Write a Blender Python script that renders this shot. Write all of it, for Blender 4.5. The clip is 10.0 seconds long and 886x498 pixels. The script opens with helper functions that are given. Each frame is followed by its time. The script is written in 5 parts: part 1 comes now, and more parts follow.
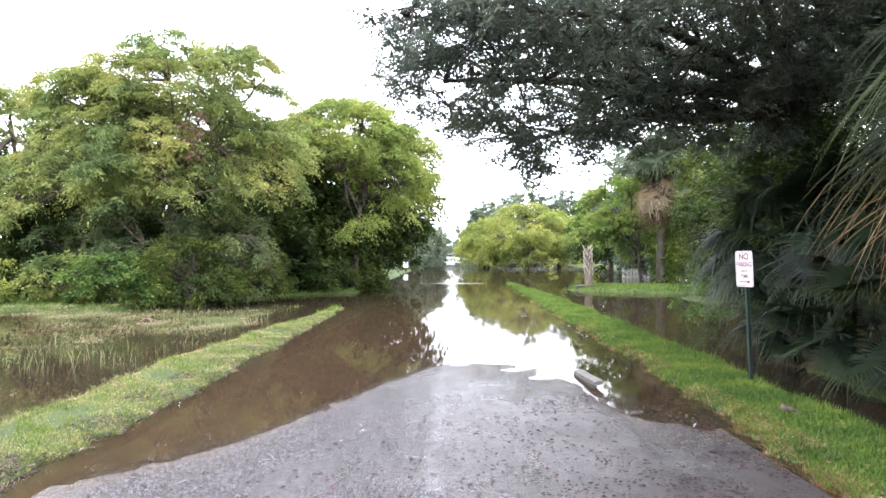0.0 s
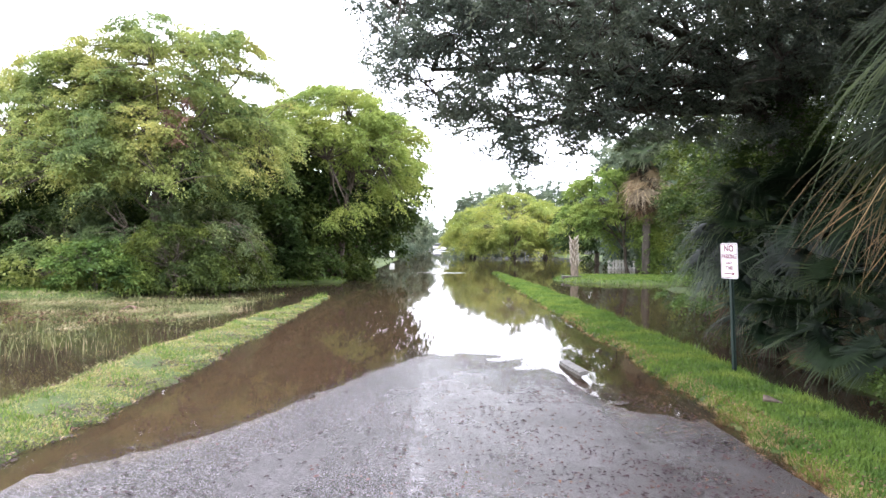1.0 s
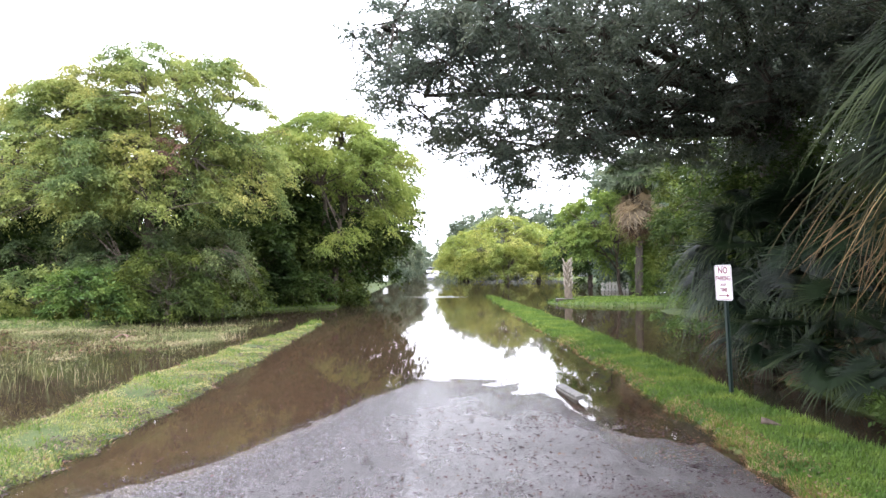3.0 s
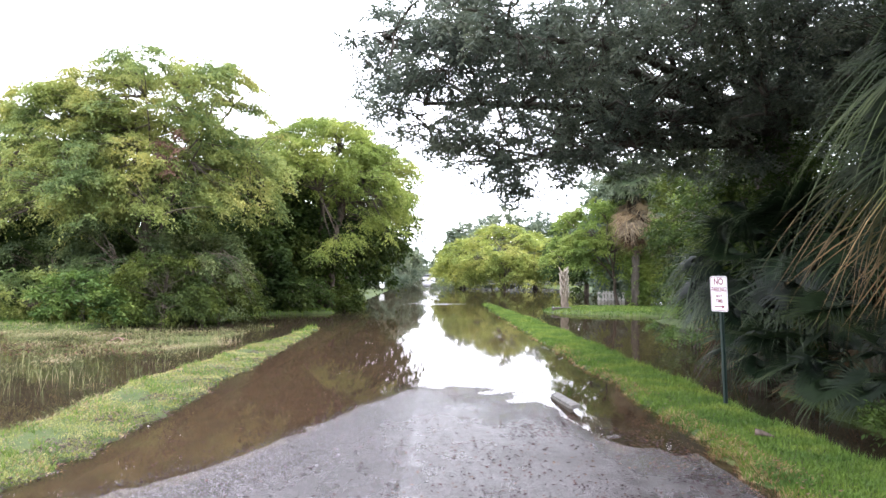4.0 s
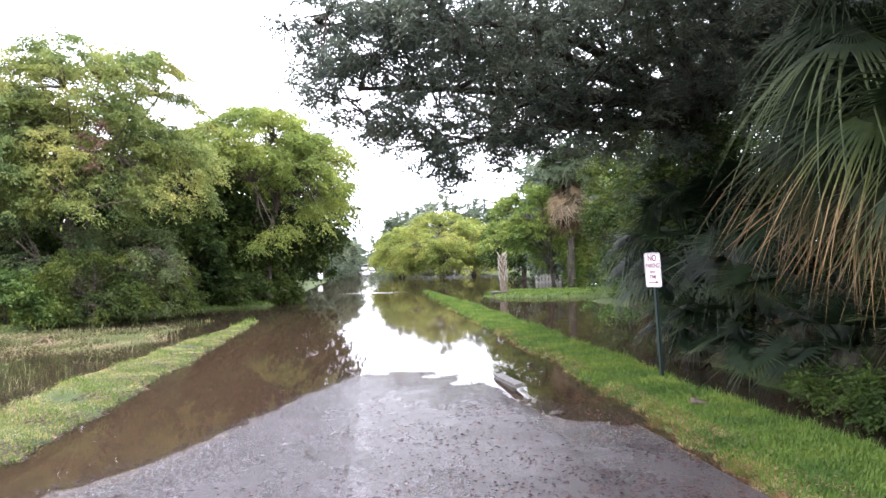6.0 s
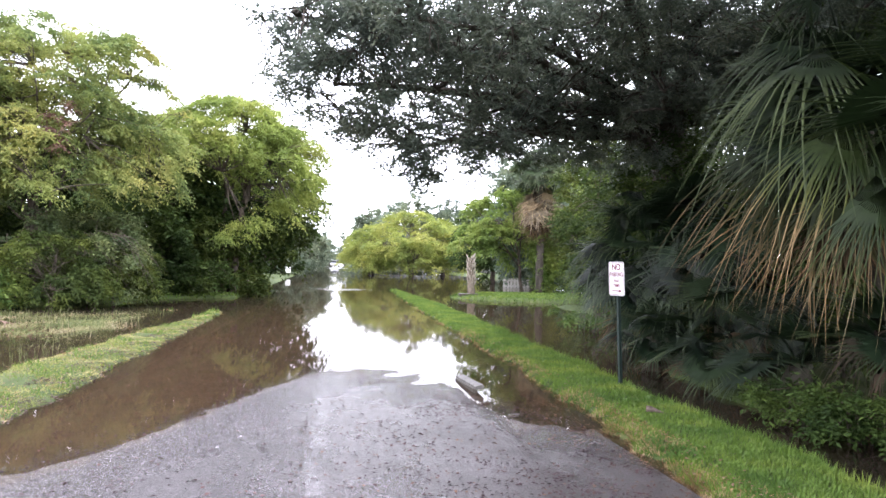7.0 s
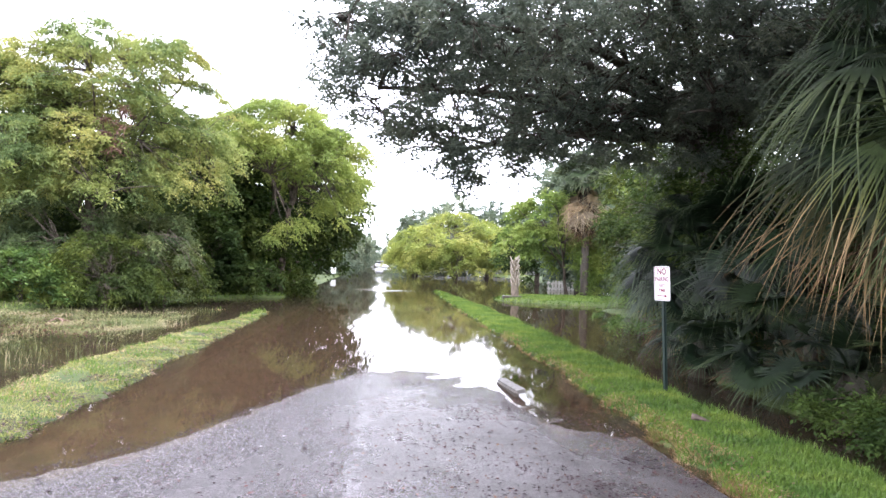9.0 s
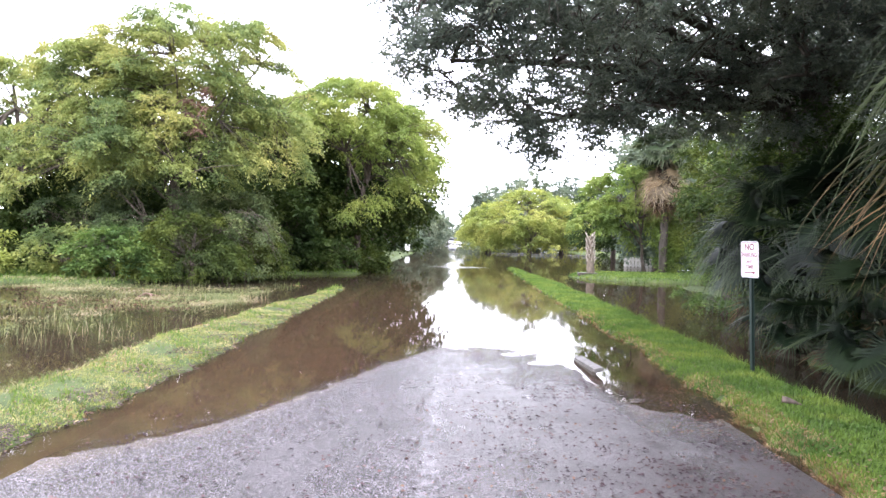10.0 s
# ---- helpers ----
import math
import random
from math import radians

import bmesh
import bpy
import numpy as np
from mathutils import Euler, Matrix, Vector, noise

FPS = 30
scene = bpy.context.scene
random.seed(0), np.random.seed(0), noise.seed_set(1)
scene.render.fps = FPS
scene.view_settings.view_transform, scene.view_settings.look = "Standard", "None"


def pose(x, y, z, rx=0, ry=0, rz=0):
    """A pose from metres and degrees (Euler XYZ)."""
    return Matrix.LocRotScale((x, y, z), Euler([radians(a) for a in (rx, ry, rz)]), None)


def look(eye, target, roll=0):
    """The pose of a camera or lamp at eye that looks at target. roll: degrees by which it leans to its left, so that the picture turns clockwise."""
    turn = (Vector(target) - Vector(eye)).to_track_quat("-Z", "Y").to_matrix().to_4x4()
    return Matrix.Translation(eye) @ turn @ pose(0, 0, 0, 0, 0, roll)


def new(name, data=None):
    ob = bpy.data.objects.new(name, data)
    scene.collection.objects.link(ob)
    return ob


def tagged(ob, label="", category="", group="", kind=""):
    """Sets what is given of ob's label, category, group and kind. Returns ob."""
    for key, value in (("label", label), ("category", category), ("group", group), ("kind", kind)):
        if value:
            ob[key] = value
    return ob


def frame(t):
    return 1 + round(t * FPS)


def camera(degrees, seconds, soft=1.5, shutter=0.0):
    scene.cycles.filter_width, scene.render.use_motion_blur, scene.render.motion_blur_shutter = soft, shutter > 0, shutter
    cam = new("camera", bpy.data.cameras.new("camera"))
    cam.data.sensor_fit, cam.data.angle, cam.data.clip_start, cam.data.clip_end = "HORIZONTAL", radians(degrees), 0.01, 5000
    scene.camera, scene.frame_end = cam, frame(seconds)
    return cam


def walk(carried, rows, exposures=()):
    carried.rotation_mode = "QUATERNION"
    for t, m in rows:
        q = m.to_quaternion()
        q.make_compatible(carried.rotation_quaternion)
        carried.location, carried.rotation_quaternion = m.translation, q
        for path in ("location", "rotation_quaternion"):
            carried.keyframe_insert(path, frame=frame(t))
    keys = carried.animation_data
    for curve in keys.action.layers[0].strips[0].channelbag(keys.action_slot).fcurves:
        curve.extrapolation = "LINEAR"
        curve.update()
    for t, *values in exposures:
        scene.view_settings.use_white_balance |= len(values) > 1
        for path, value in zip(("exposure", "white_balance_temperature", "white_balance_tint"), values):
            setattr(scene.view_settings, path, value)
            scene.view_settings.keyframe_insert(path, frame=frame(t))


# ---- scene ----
import itertools

cam = camera(64.0, 10.0)
PATH = [
    (0, (0.014, 0.167, 1.584), (-0.013, 2.167, 1.596), 0.0),
    (0.5, (0.02, 0.199, 1.578), (0.017, 2.199, 1.561), 0.0),
    (1, (0.013, 0.192, 1.586), (0.024, 2.192, 1.568), 0.5),
    (1.5, (0.018, 0.186, 1.574), (0.044, 2.185, 1.508), 0.6),
    (2, (0.014, 0.194, 1.575), (0.032, 2.193, 1.508), 0.6),
    (2.5, (0.007, 0.198, 1.586), (0.042, 2.198, 1.575), 0.5),
    (2.7, (0.002, 0.205, 1.596), (0.032, 2.205, 1.621), -0.2),
    (4, (-0.011, 0.169, 1.608), (0.028, 2.167, 1.677), 0.6),
    (4.5, (-0.015, 0.17, 1.603), (0.037, 2.168, 1.68), 1.1),
    (5, (-0.013, 0.152, 1.58), (0.075, 2.148, 1.682), 0.3),
    (5.5, (-0.064, 0.195, 1.565), (0.045, 2.192, 1.514), -3.4),
    (6, (-0.039, 0.169, 1.558), (0.174, 2.157, 1.594), -1.3),
    (6.2, (-0.016, 0.158, 1.561), (0.285, 2.135, 1.588), -2.0),
    (7.5, (-0.003, 0.14, 1.552), (0.264, 2.121, 1.594), 2.5),
    (8, (0.009, 0.154, 1.561), (0.253, 2.137, 1.646), 1.9),
    (8.5, (0.012, 0.109, 1.575), (0.284, 2.088, 1.679), 1.7),
    (9, (0.014, 0.133, 1.577), (0.186, 2.125, 1.614), 1.8),
    (9.5, (-0.003, 0.159, 1.555), (0.032, 2.159, 1.542), 1.3),
    (10, (0.006, 0.252, 1.562), (-0.026, 2.252, 1.528), 1.6),
]
EXPOSURES = [(0, 0.56, 6380, 13), (1.5, 0.5, 6380, 15), (4, 0.46, 6380, 15), (5.5, 0.44, 6350, 18), (6.2, 0.46, 6350, 18), (8, 0.58, 6330, 18), (9, 0.66, 6300, 18), (10, 0.75, 6300, 19)]
walk(cam, [(t, look(eye, aim, roll)) for t, eye, aim, roll in PATH], EXPOSURES)

# ---- world and light: bright overcast morning ----
world = bpy.data.worlds.new("overcast_sky")
scene.world = world
world.use_nodes = True
wt = world.node_tree
wt.nodes.clear()
w_out = wt.nodes.new("ShaderNodeOutputWorld")
w_bg = wt.nodes.new("ShaderNodeBackground")
w_sky = wt.nodes.new("ShaderNodeTexSky")
w_sky.sky_type = "NISHITA"
w_sky.sun_disc = False
w_sky.sun_elevation = radians(73)
w_sky.sun_rotation = radians(-30)
w_mul = wt.nodes.new("ShaderNodeMix")
w_mul.data_type = "RGBA"
w_mul.blend_type = "MIX"
w_mul.inputs[0].default_value = 0.93
w_mul.inputs[7].default_value = (31.0, 32.2, 35.0, 1)
w_bg.inputs[1].default_value = 0.12
wt.links.new(w_sky.outputs[0], w_mul.inputs[6])
wt.links.new(w_mul.outputs[2], w_bg.inputs[0])
wt.links.new(w_bg.outputs[0], w_out.inputs[0])

sun = new("sun", bpy.data.lights.new("sun", "SUN"))
sun.data.energy = 1.3
sun.data.angle = radians(25)
sun.data.color = (1, 0.96, 0.9)
sun.matrix_world = look((-4, -4, 30), (0, 4, 0))


# ---- materials ----
class Mat:
    """A principled material with helpers for procedural inputs."""

    def __init__(self, name, rough=0.6, spec=0.5, metal=0.0):
        self.m = bpy.data.materials.new(name)
        self.m.use_nodes = True
        self.t = self.m.node_tree
        self.b = self.t.nodes["Principled BSDF"]
        self.out = self.t.nodes["Material Output"]
        self.b.inputs["Roughness"].default_value = rough
        self.b.inputs["Specular IOR Level"].default_value = spec
        self.b.inputs["Metallic"].default_value = metal

    def node(self, kind):
        return self.t.nodes.new(kind)

    def link(self, a, b):
        self.t.links.new(a, b)

    def coords(self, stretch=(1, 1, 1)):
        c = self.node("ShaderNodeNewGeometry")
        mp = self.node("ShaderNodeMapping")
        mp.inputs["Scale"].default_value = stretch
        self.link(c.outputs["Position"], mp.inputs["Vector"])
        return mp.outputs[0]

    def noise(self, scale, detail=4, rough=0.6, stretch=(1, 1, 1)):
        n = self.node("ShaderNodeTexNoise")
        n.inputs["Scale"].default_value = scale
        n.inputs["Detail"].default_value = detail
        n.inputs["Roughness"].default_value = rough
        self.link(self.coords(stretch), n.inputs["Vector"])
        return n.outputs["Fac"]

    def ramp(self, fac, stops):
        r = self.node("ShaderNodeValToRGB")
        e = r.color_ramp.elements
        while len(e) < len(stops):
            e.new(0.5)
        for k, (p, c) in enumerate(stops):
            e[k].position = p
            e[k].color = (*c, 1) if len(c) == 3 else (c[0], c[0], c[0], 1)
        self.link(fac, r.inputs[0])
        return r.outputs[0]

    def mix(self, fac, a, b, mode="MIX"):
        n = self.node("ShaderNodeMix")
        n.data_type = "RGBA"
        n.blend_type = mode
        for sock, v in ((n.inputs[0], fac), (n.inputs[6], a), (n.inputs[7], b)):
            if isinstance(v, (int, float)):
                sock.default_value = v
            elif isinstance(v, tuple):
                sock.default_value = (*v, 1)
            else:
                self.link(v, sock)
        return n.outputs[2]

    def math(self, op, a, b=0.0):
        n = self.node("ShaderNodeMath")
        n.operation = op
        for sock, v in ((n.inputs[0], a), (n.inputs[1], b)):
            if isinstance(v, (int, float)):
                sock.default_value = v
            else:
                self.link(v, sock)
        return n.outputs[0]

    def color(self, c):
        if isinstance(c, tuple):
            self.b.inputs["Base Color"].default_value = (*c, 1)
        else:
            self.link(c, self.b.inputs["Base Color"])

    def bump(self, h, strength=0.4, dist=0.01):
        n = self.node("ShaderNodeBump")
        n.inputs["Strength"].default_value = strength
        n.inputs["Distance"].default_value = dist
        self.link(h, n.inputs["Height"])
        self.link(n.outputs[0], self.b.inputs["Normal"])
        return n.outputs[0]

    def island(self):
        return self.node("ShaderNodeNewGeometry").outputs["Random Per Island"]

    def random(self):
        return self.node("ShaderNodeObjectInfo").outputs["Random"]


def leaf_mat(name, dark, mid, light, patch=0.6, thin=0.35, rough=0.52, spec=0.25):
    """Foliage: patches of hue over the crown, a shade of its own for each leaf, light through the blade."""
    dark, mid, light = [(q[0], q[1], q[2] * 1.35 + 0.004) for q in (dark, mid, light)]
    a = Mat(name, rough, spec)
    big = a.ramp(a.noise(patch, 3), [(0.36, dark), (0.5, mid), (0.66, light)])
    per = a.ramp(a.island(), [(0.0, (0.72, 0.76, 0.7)), (0.55, (1.0, 1.0, 1.0)), (1.0, (1.25, 1.2, 1.1))])
    c = a.mix(1.0, big, per, "MULTIPLY")
    a.color(c)
    tr = a.node("ShaderNodeBsdfTranslucent")
    a.link(c, tr.inputs[0])
    ms = a.node("ShaderNodeMixShader")
    ms.inputs[0].default_value = thin
    a.link(a.b.outputs[0], ms.inputs[1])
    a.link(tr.outputs[0], ms.inputs[2])
    a.link(ms.outputs[0], a.out.inputs[0])
    return a.m


def bark_mat(name, dark, light, rough=0.85):
    a = Mat(name, rough, 0.3)
    n = a.noise(9, 6, 0.7, (1, 1, 0.25))
    moss = a.noise(1.3, 3)
    a.color(a.mix(a.ramp(moss, [(0.5, (0, 0, 0)), (0.72, (0.5, 0.5, 0.5))]), a.ramp(n, [(0.35, dark), (0.65, light)]), (0.07, 0.075, 0.04)))
    a.bump(n, 0.8, 0.03)
    return a.m


def plain_mat(name, c1, c2, scale=20, rough=0.5, metal=0.0, spec=0.5, bump=0.2):
    a = Mat(name, rough, spec, metal)
    n = a.noise(scale, 5)
    a.color(a.ramp(n, [(0.3, c1), (0.7, c2)]))
    if bump:
        a.bump(n, bump, 0.004)
    return a.m


M = {}
M["leaf_left"] = leaf_mat("mixed_green_leaves", (0.14, 0.2, 0.055), (0.255, 0.305, 0.068), (0.395, 0.385, 0.09), 0.6, 0.52)
M["leaf_lime"] = leaf_mat("lime_green_leaves", (0.175, 0.24, 0.045), (0.265, 0.335, 0.06), (0.37, 0.405, 0.08), 0.6, 0.5)
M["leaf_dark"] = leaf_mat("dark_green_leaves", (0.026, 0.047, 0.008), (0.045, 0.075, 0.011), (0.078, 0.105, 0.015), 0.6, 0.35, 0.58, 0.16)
M["leaf_shrub"] = leaf_mat("shrub_leaves", (0.055, 0.105, 0.02), (0.09, 0.155, 0.025), (0.15, 0.215, 0.035), 1.2)
M["leaf_yellow"] = leaf_mat("yellowing_leaves", (0.22, 0.28, 0.055), (0.32, 0.365, 0.066), (0.42, 0.42, 0.09), 0.35, 0.47)
M["leaf_young"] = leaf_mat("fresh_green_leaves", (0.13, 0.2, 0.035), (0.2, 0.28, 0.05), (0.29, 0.35, 0.065), 0.7, 0.5)
M["leaf_dull"] = leaf_mat("dull_green_leaves", (0.06, 0.095, 0.03), (0.105, 0.145, 0.04), (0.17, 0.2, 0.055), 0.9, 0.4)
M["leaf_oak"] = leaf_mat("oak_leaves", (0.075, 0.1, 0.056), (0.11, 0.14, 0.075), (0.16, 0.185, 0.095), 0.8, 0.42, 0.36, 0.6)
# Distance haze is put into these paler, greyer leaf colours.
M["leaf_hazed"] = leaf_mat("haze_tinted_leaves", (0.12, 0.16, 0.085), (0.165, 0.21, 0.108), (0.22, 0.258, 0.125), 0.15, 0.47)
M["leaf_bush"] = leaf_mat("ditch_bush_leaves", (0.028, 0.052, 0.008), (0.046, 0.08, 0.011), (0.075, 0.115, 0.016), 1.5, 0.35, 0.58, 0.16)
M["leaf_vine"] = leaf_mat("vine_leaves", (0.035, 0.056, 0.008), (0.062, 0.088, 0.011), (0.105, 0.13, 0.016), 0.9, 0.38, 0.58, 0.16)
M["leaf_dry"] = leaf_mat("dry_leaves", (0.16, 0.09, 0.05), (0.22, 0.13, 0.07), (0.28, 0.19, 0.10), 1.0)
M["bark"] = bark_mat("grey_brown_bark", (0.045, 0.035, 0.028), (0.15, 0.12, 0.095))
M["bark_dark"] = bark_mat("dark_oak_bark", (0.03, 0.025, 0.02), (0.10, 0.085, 0.07))
M["palm_bark"] = bark_mat("palm_bark", (0.08, 0.065, 0.05), (0.26, 0.21, 0.16))


def frond_mat(name, base, tip, rough=0.4, thin=0.25, length=0.9, start=0.55, mid=None):
    """Palm blade: base colour turning to the tip colour along the blade, ribbed, varied from frond to frond."""
    a = Mat(name, rough + 0.12, 0.3)
    tc = a.node("ShaderNodeTexCoord")
    ln = a.node("ShaderNodeVectorMath")
    ln.operation = "LENGTH"
    a.link(tc.outputs["Object"], ln.inputs[0])
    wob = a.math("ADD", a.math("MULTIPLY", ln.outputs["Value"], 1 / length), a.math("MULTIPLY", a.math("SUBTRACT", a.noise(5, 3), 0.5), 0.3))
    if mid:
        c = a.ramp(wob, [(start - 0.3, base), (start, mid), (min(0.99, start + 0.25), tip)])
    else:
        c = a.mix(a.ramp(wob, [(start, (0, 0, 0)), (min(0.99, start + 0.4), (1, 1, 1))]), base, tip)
    per = a.ramp(a.random(), [(0.0, (0.65, 0.7, 0.68)), (0.5, (1, 1, 1)), (1.0, (1.3, 1.2, 0.95))])
    isl = a.ramp(a.noise(14, 3), [(0.3, (0.7, 0.72, 0.7)), (0.7, (1.25, 1.2, 1.15))])
    c = a.mix(1.0, a.mix(1.0, c, per, "MULTIPLY"), isl, "MULTIPLY")
    a.color(c)
    tr = a.node("ShaderNodeBsdfTranslucent")
    a.link(c, tr.inputs[0])
    ms = a.node("ShaderNodeMixShader")
    ms.inputs[0].default_value = thin
    a.link(a.b.outputs[0], ms.inputs[1])
    a.link(tr.outputs[0], ms.inputs[2])
    a.link(ms.outputs[0], a.out.inputs[0])
    return a.m


# Green kinds: gloss on the blade ends is painted in as paler tips.
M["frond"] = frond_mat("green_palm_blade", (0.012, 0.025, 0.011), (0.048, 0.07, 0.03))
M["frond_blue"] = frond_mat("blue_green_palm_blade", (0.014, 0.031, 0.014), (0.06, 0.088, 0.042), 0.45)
M["frond_tan"] = frond_mat("palm_blade_with_dry_tips", (0.038, 0.06, 0.018), (0.27, 0.18, 0.085), 0.6, 0.3, 0.95, 0.58)
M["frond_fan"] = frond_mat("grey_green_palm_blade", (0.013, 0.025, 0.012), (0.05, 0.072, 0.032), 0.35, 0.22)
M["frond_gold"] = frond_mat("palm_blade_yellowing_to_tan_tips", (0.035, 0.058, 0.018), (0.28, 0.2, 0.108), 0.42, 0.3, 1.2, 0.76, (0.095, 0.112, 0.028))
M["frond_ochre"] = frond_mat("ochre_palm_blade", (0.018, 0.026, 0.009), (0.17, 0.115, 0.06), 0.55, 0.2, 1.2, 0.74, (0.05, 0.047, 0.014))
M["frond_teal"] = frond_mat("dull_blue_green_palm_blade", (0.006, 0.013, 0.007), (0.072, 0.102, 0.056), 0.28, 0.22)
M["frond_straw"] = frond_mat("straw_coloured_palm_blade", (0.22, 0.175, 0.125), (0.42, 0.35, 0.26), 0.75, 0.25)
M["frond_dead"] = frond_mat("dead_brown_palm_blade", (0.045, 0.03, 0.019), (0.16, 0.105, 0.065), 0.75, 0.15)


def ground_mat():
    a = Mat("wet_earth_and_grass", 0.85, 0.3)
    soil = a.ramp(a.noise(6, 6), [(0.3, (0.03, 0.024, 0.016)), (0.7, (0.085, 0.065, 0.042))])
    grass = a.ramp(a.noise(2.2, 5), [(0.3, (0.03, 0.05, 0.012)), (0.55, (0.055, 0.08, 0.018)), (0.75, (0.10, 0.10, 0.035))])
    g = a.node("ShaderNodeNewGeometry")
    sep = a.node("ShaderNodeSeparateXYZ")
    a.link(g.outputs["Position"], sep.inputs[0])
    high = a.math("ADD", sep.outputs[2], a.math("MULTIPLY", a.math("SUBTRACT", a.noise(4, 4), 0.5), 0.06))
    fac = a.ramp(a.math("MULTIPLY_ADD", high, 8.0), [(0.02, (0, 0, 0)), (0.35, (1, 1, 1))])
    silt = a.ramp(a.noise(3, 5), [(0.3, (0.13, 0.092, 0.066)), (0.7, (0.21, 0.152, 0.112))])
    bed = a.math("MULTIPLY", a.ramp(a.math("MULTIPLY", a.math("ABSOLUTE", a.math("ADD", sep.outputs[0], 0.3)), 0.2), [(0.5, (1, 1, 1)), (0.62, (0, 0, 0))]), a.ramp(a.math("MULTIPLY", sep.outputs[2], -20.0), [(0.0, (0, 0, 0)), (0.8, (1, 1, 1))]))
    a.color(a.mix(bed, a.mix(fac, soil, grass), silt))
    a.bump(a.noise(30, 5), 0.8, 0.02)
    return a.m


def asphalt_mat():
    """Wet worn asphalt: aggregate speckle, damp patches, canopy shade painted on one side, a pale worn streak along the
    middle.
    """
    a = Mat("wet_asphalt", 0.4, 0.65)
    vor = a.node("ShaderNodeTexVoronoi")
    vor.inputs["Scale"].default_value = 150
    a.link(a.coords(), vor.inputs["Vector"])
    speck = a.ramp(vor.outputs["Color"], [(0.3, (0.012, 0.01, 0.0105)), (0.58, (0.03, 0.025, 0.027)), (0.86, (0.27, 0.235, 0.255))])
    patch = a.ramp(a.noise(0.55, 5, 0.65, (1.4, 0.7, 1)), [(0.33, (0.62, 0.6, 0.6)), (0.65, (1.2, 1.18, 1.2))])
    c = a.mix(1.0, speck, patch, "MULTIPLY")
    g = a.node("ShaderNodeNewGeometry")
    sep = a.node("ShaderNodeSeparateXYZ")
    a.link(g.outputs["Position"], sep.inputs[0])
    # Shade of the oak's canopy painted as dark brown, growing towards +x.
    denser = a.math("ADD", a.noise(0.9, 5, 0.65), a.math("MULTIPLY", sep.outputs[0], 0.17))
    canopy_shade = a.ramp(denser, [(0.5, (0, 0, 0)), (0.8, (0.62, 0.62, 0.62))])
    c = a.mix(canopy_shade, c, (0.02, 0.0135, 0.012))
    off = a.math("ABSOLUTE", a.math("ADD", a.math("ADD", sep.outputs[0], 0.12), a.math("MULTIPLY", a.math("SUBTRACT", a.noise(1.2, 4), 0.5), 0.16)))
    line = a.ramp(off, [(0.03, (1, 1, 1)), (0.085, (0, 0, 0))])
    line = a.math("MULTIPLY", line, a.ramp(a.noise(9, 5, 0.7), [(0.42, (0, 0, 0)), (0.66, (0.3, 0.3, 0.3))]))
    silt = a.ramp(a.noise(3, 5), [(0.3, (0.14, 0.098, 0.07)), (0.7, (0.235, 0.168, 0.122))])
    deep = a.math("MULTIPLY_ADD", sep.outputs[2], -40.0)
    c = a.mix(line, c, (0.42, 0.41, 0.43))
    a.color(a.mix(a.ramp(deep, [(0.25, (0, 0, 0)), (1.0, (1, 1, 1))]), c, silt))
    damp = a.ramp(a.noise(1.1, 6, 0.7, (1, 0.45, 1)), [(0.35, (0.16, 0.16, 0.16)), (0.62, (0.34, 0.34, 0.34))])
    wet = a.ramp(a.math("MULTIPLY", a.math("ADD", sep.outputs[2], a.math("MULTIPLY", a.math("SUBTRACT", a.noise(1.6, 5, 0.7, (1, 0.5, 1)), 0.5), 0.05)), 25.0), [(0.1, (1, 1, 1)), (0.8, (0, 0, 0))])
    a.link(a.mix(wet, a.mix(canopy_shade, damp, (0.55, 0.55, 0.55)), (0.07, 0.07, 0.07)), a.b.inputs["Roughness"])
    a.bump(a.math("ADD", vor.outputs["Distance"], a.math("MULTIPLY", a.noise(40, 4), 0.6)), 0.8, 0.006)
    return a.m


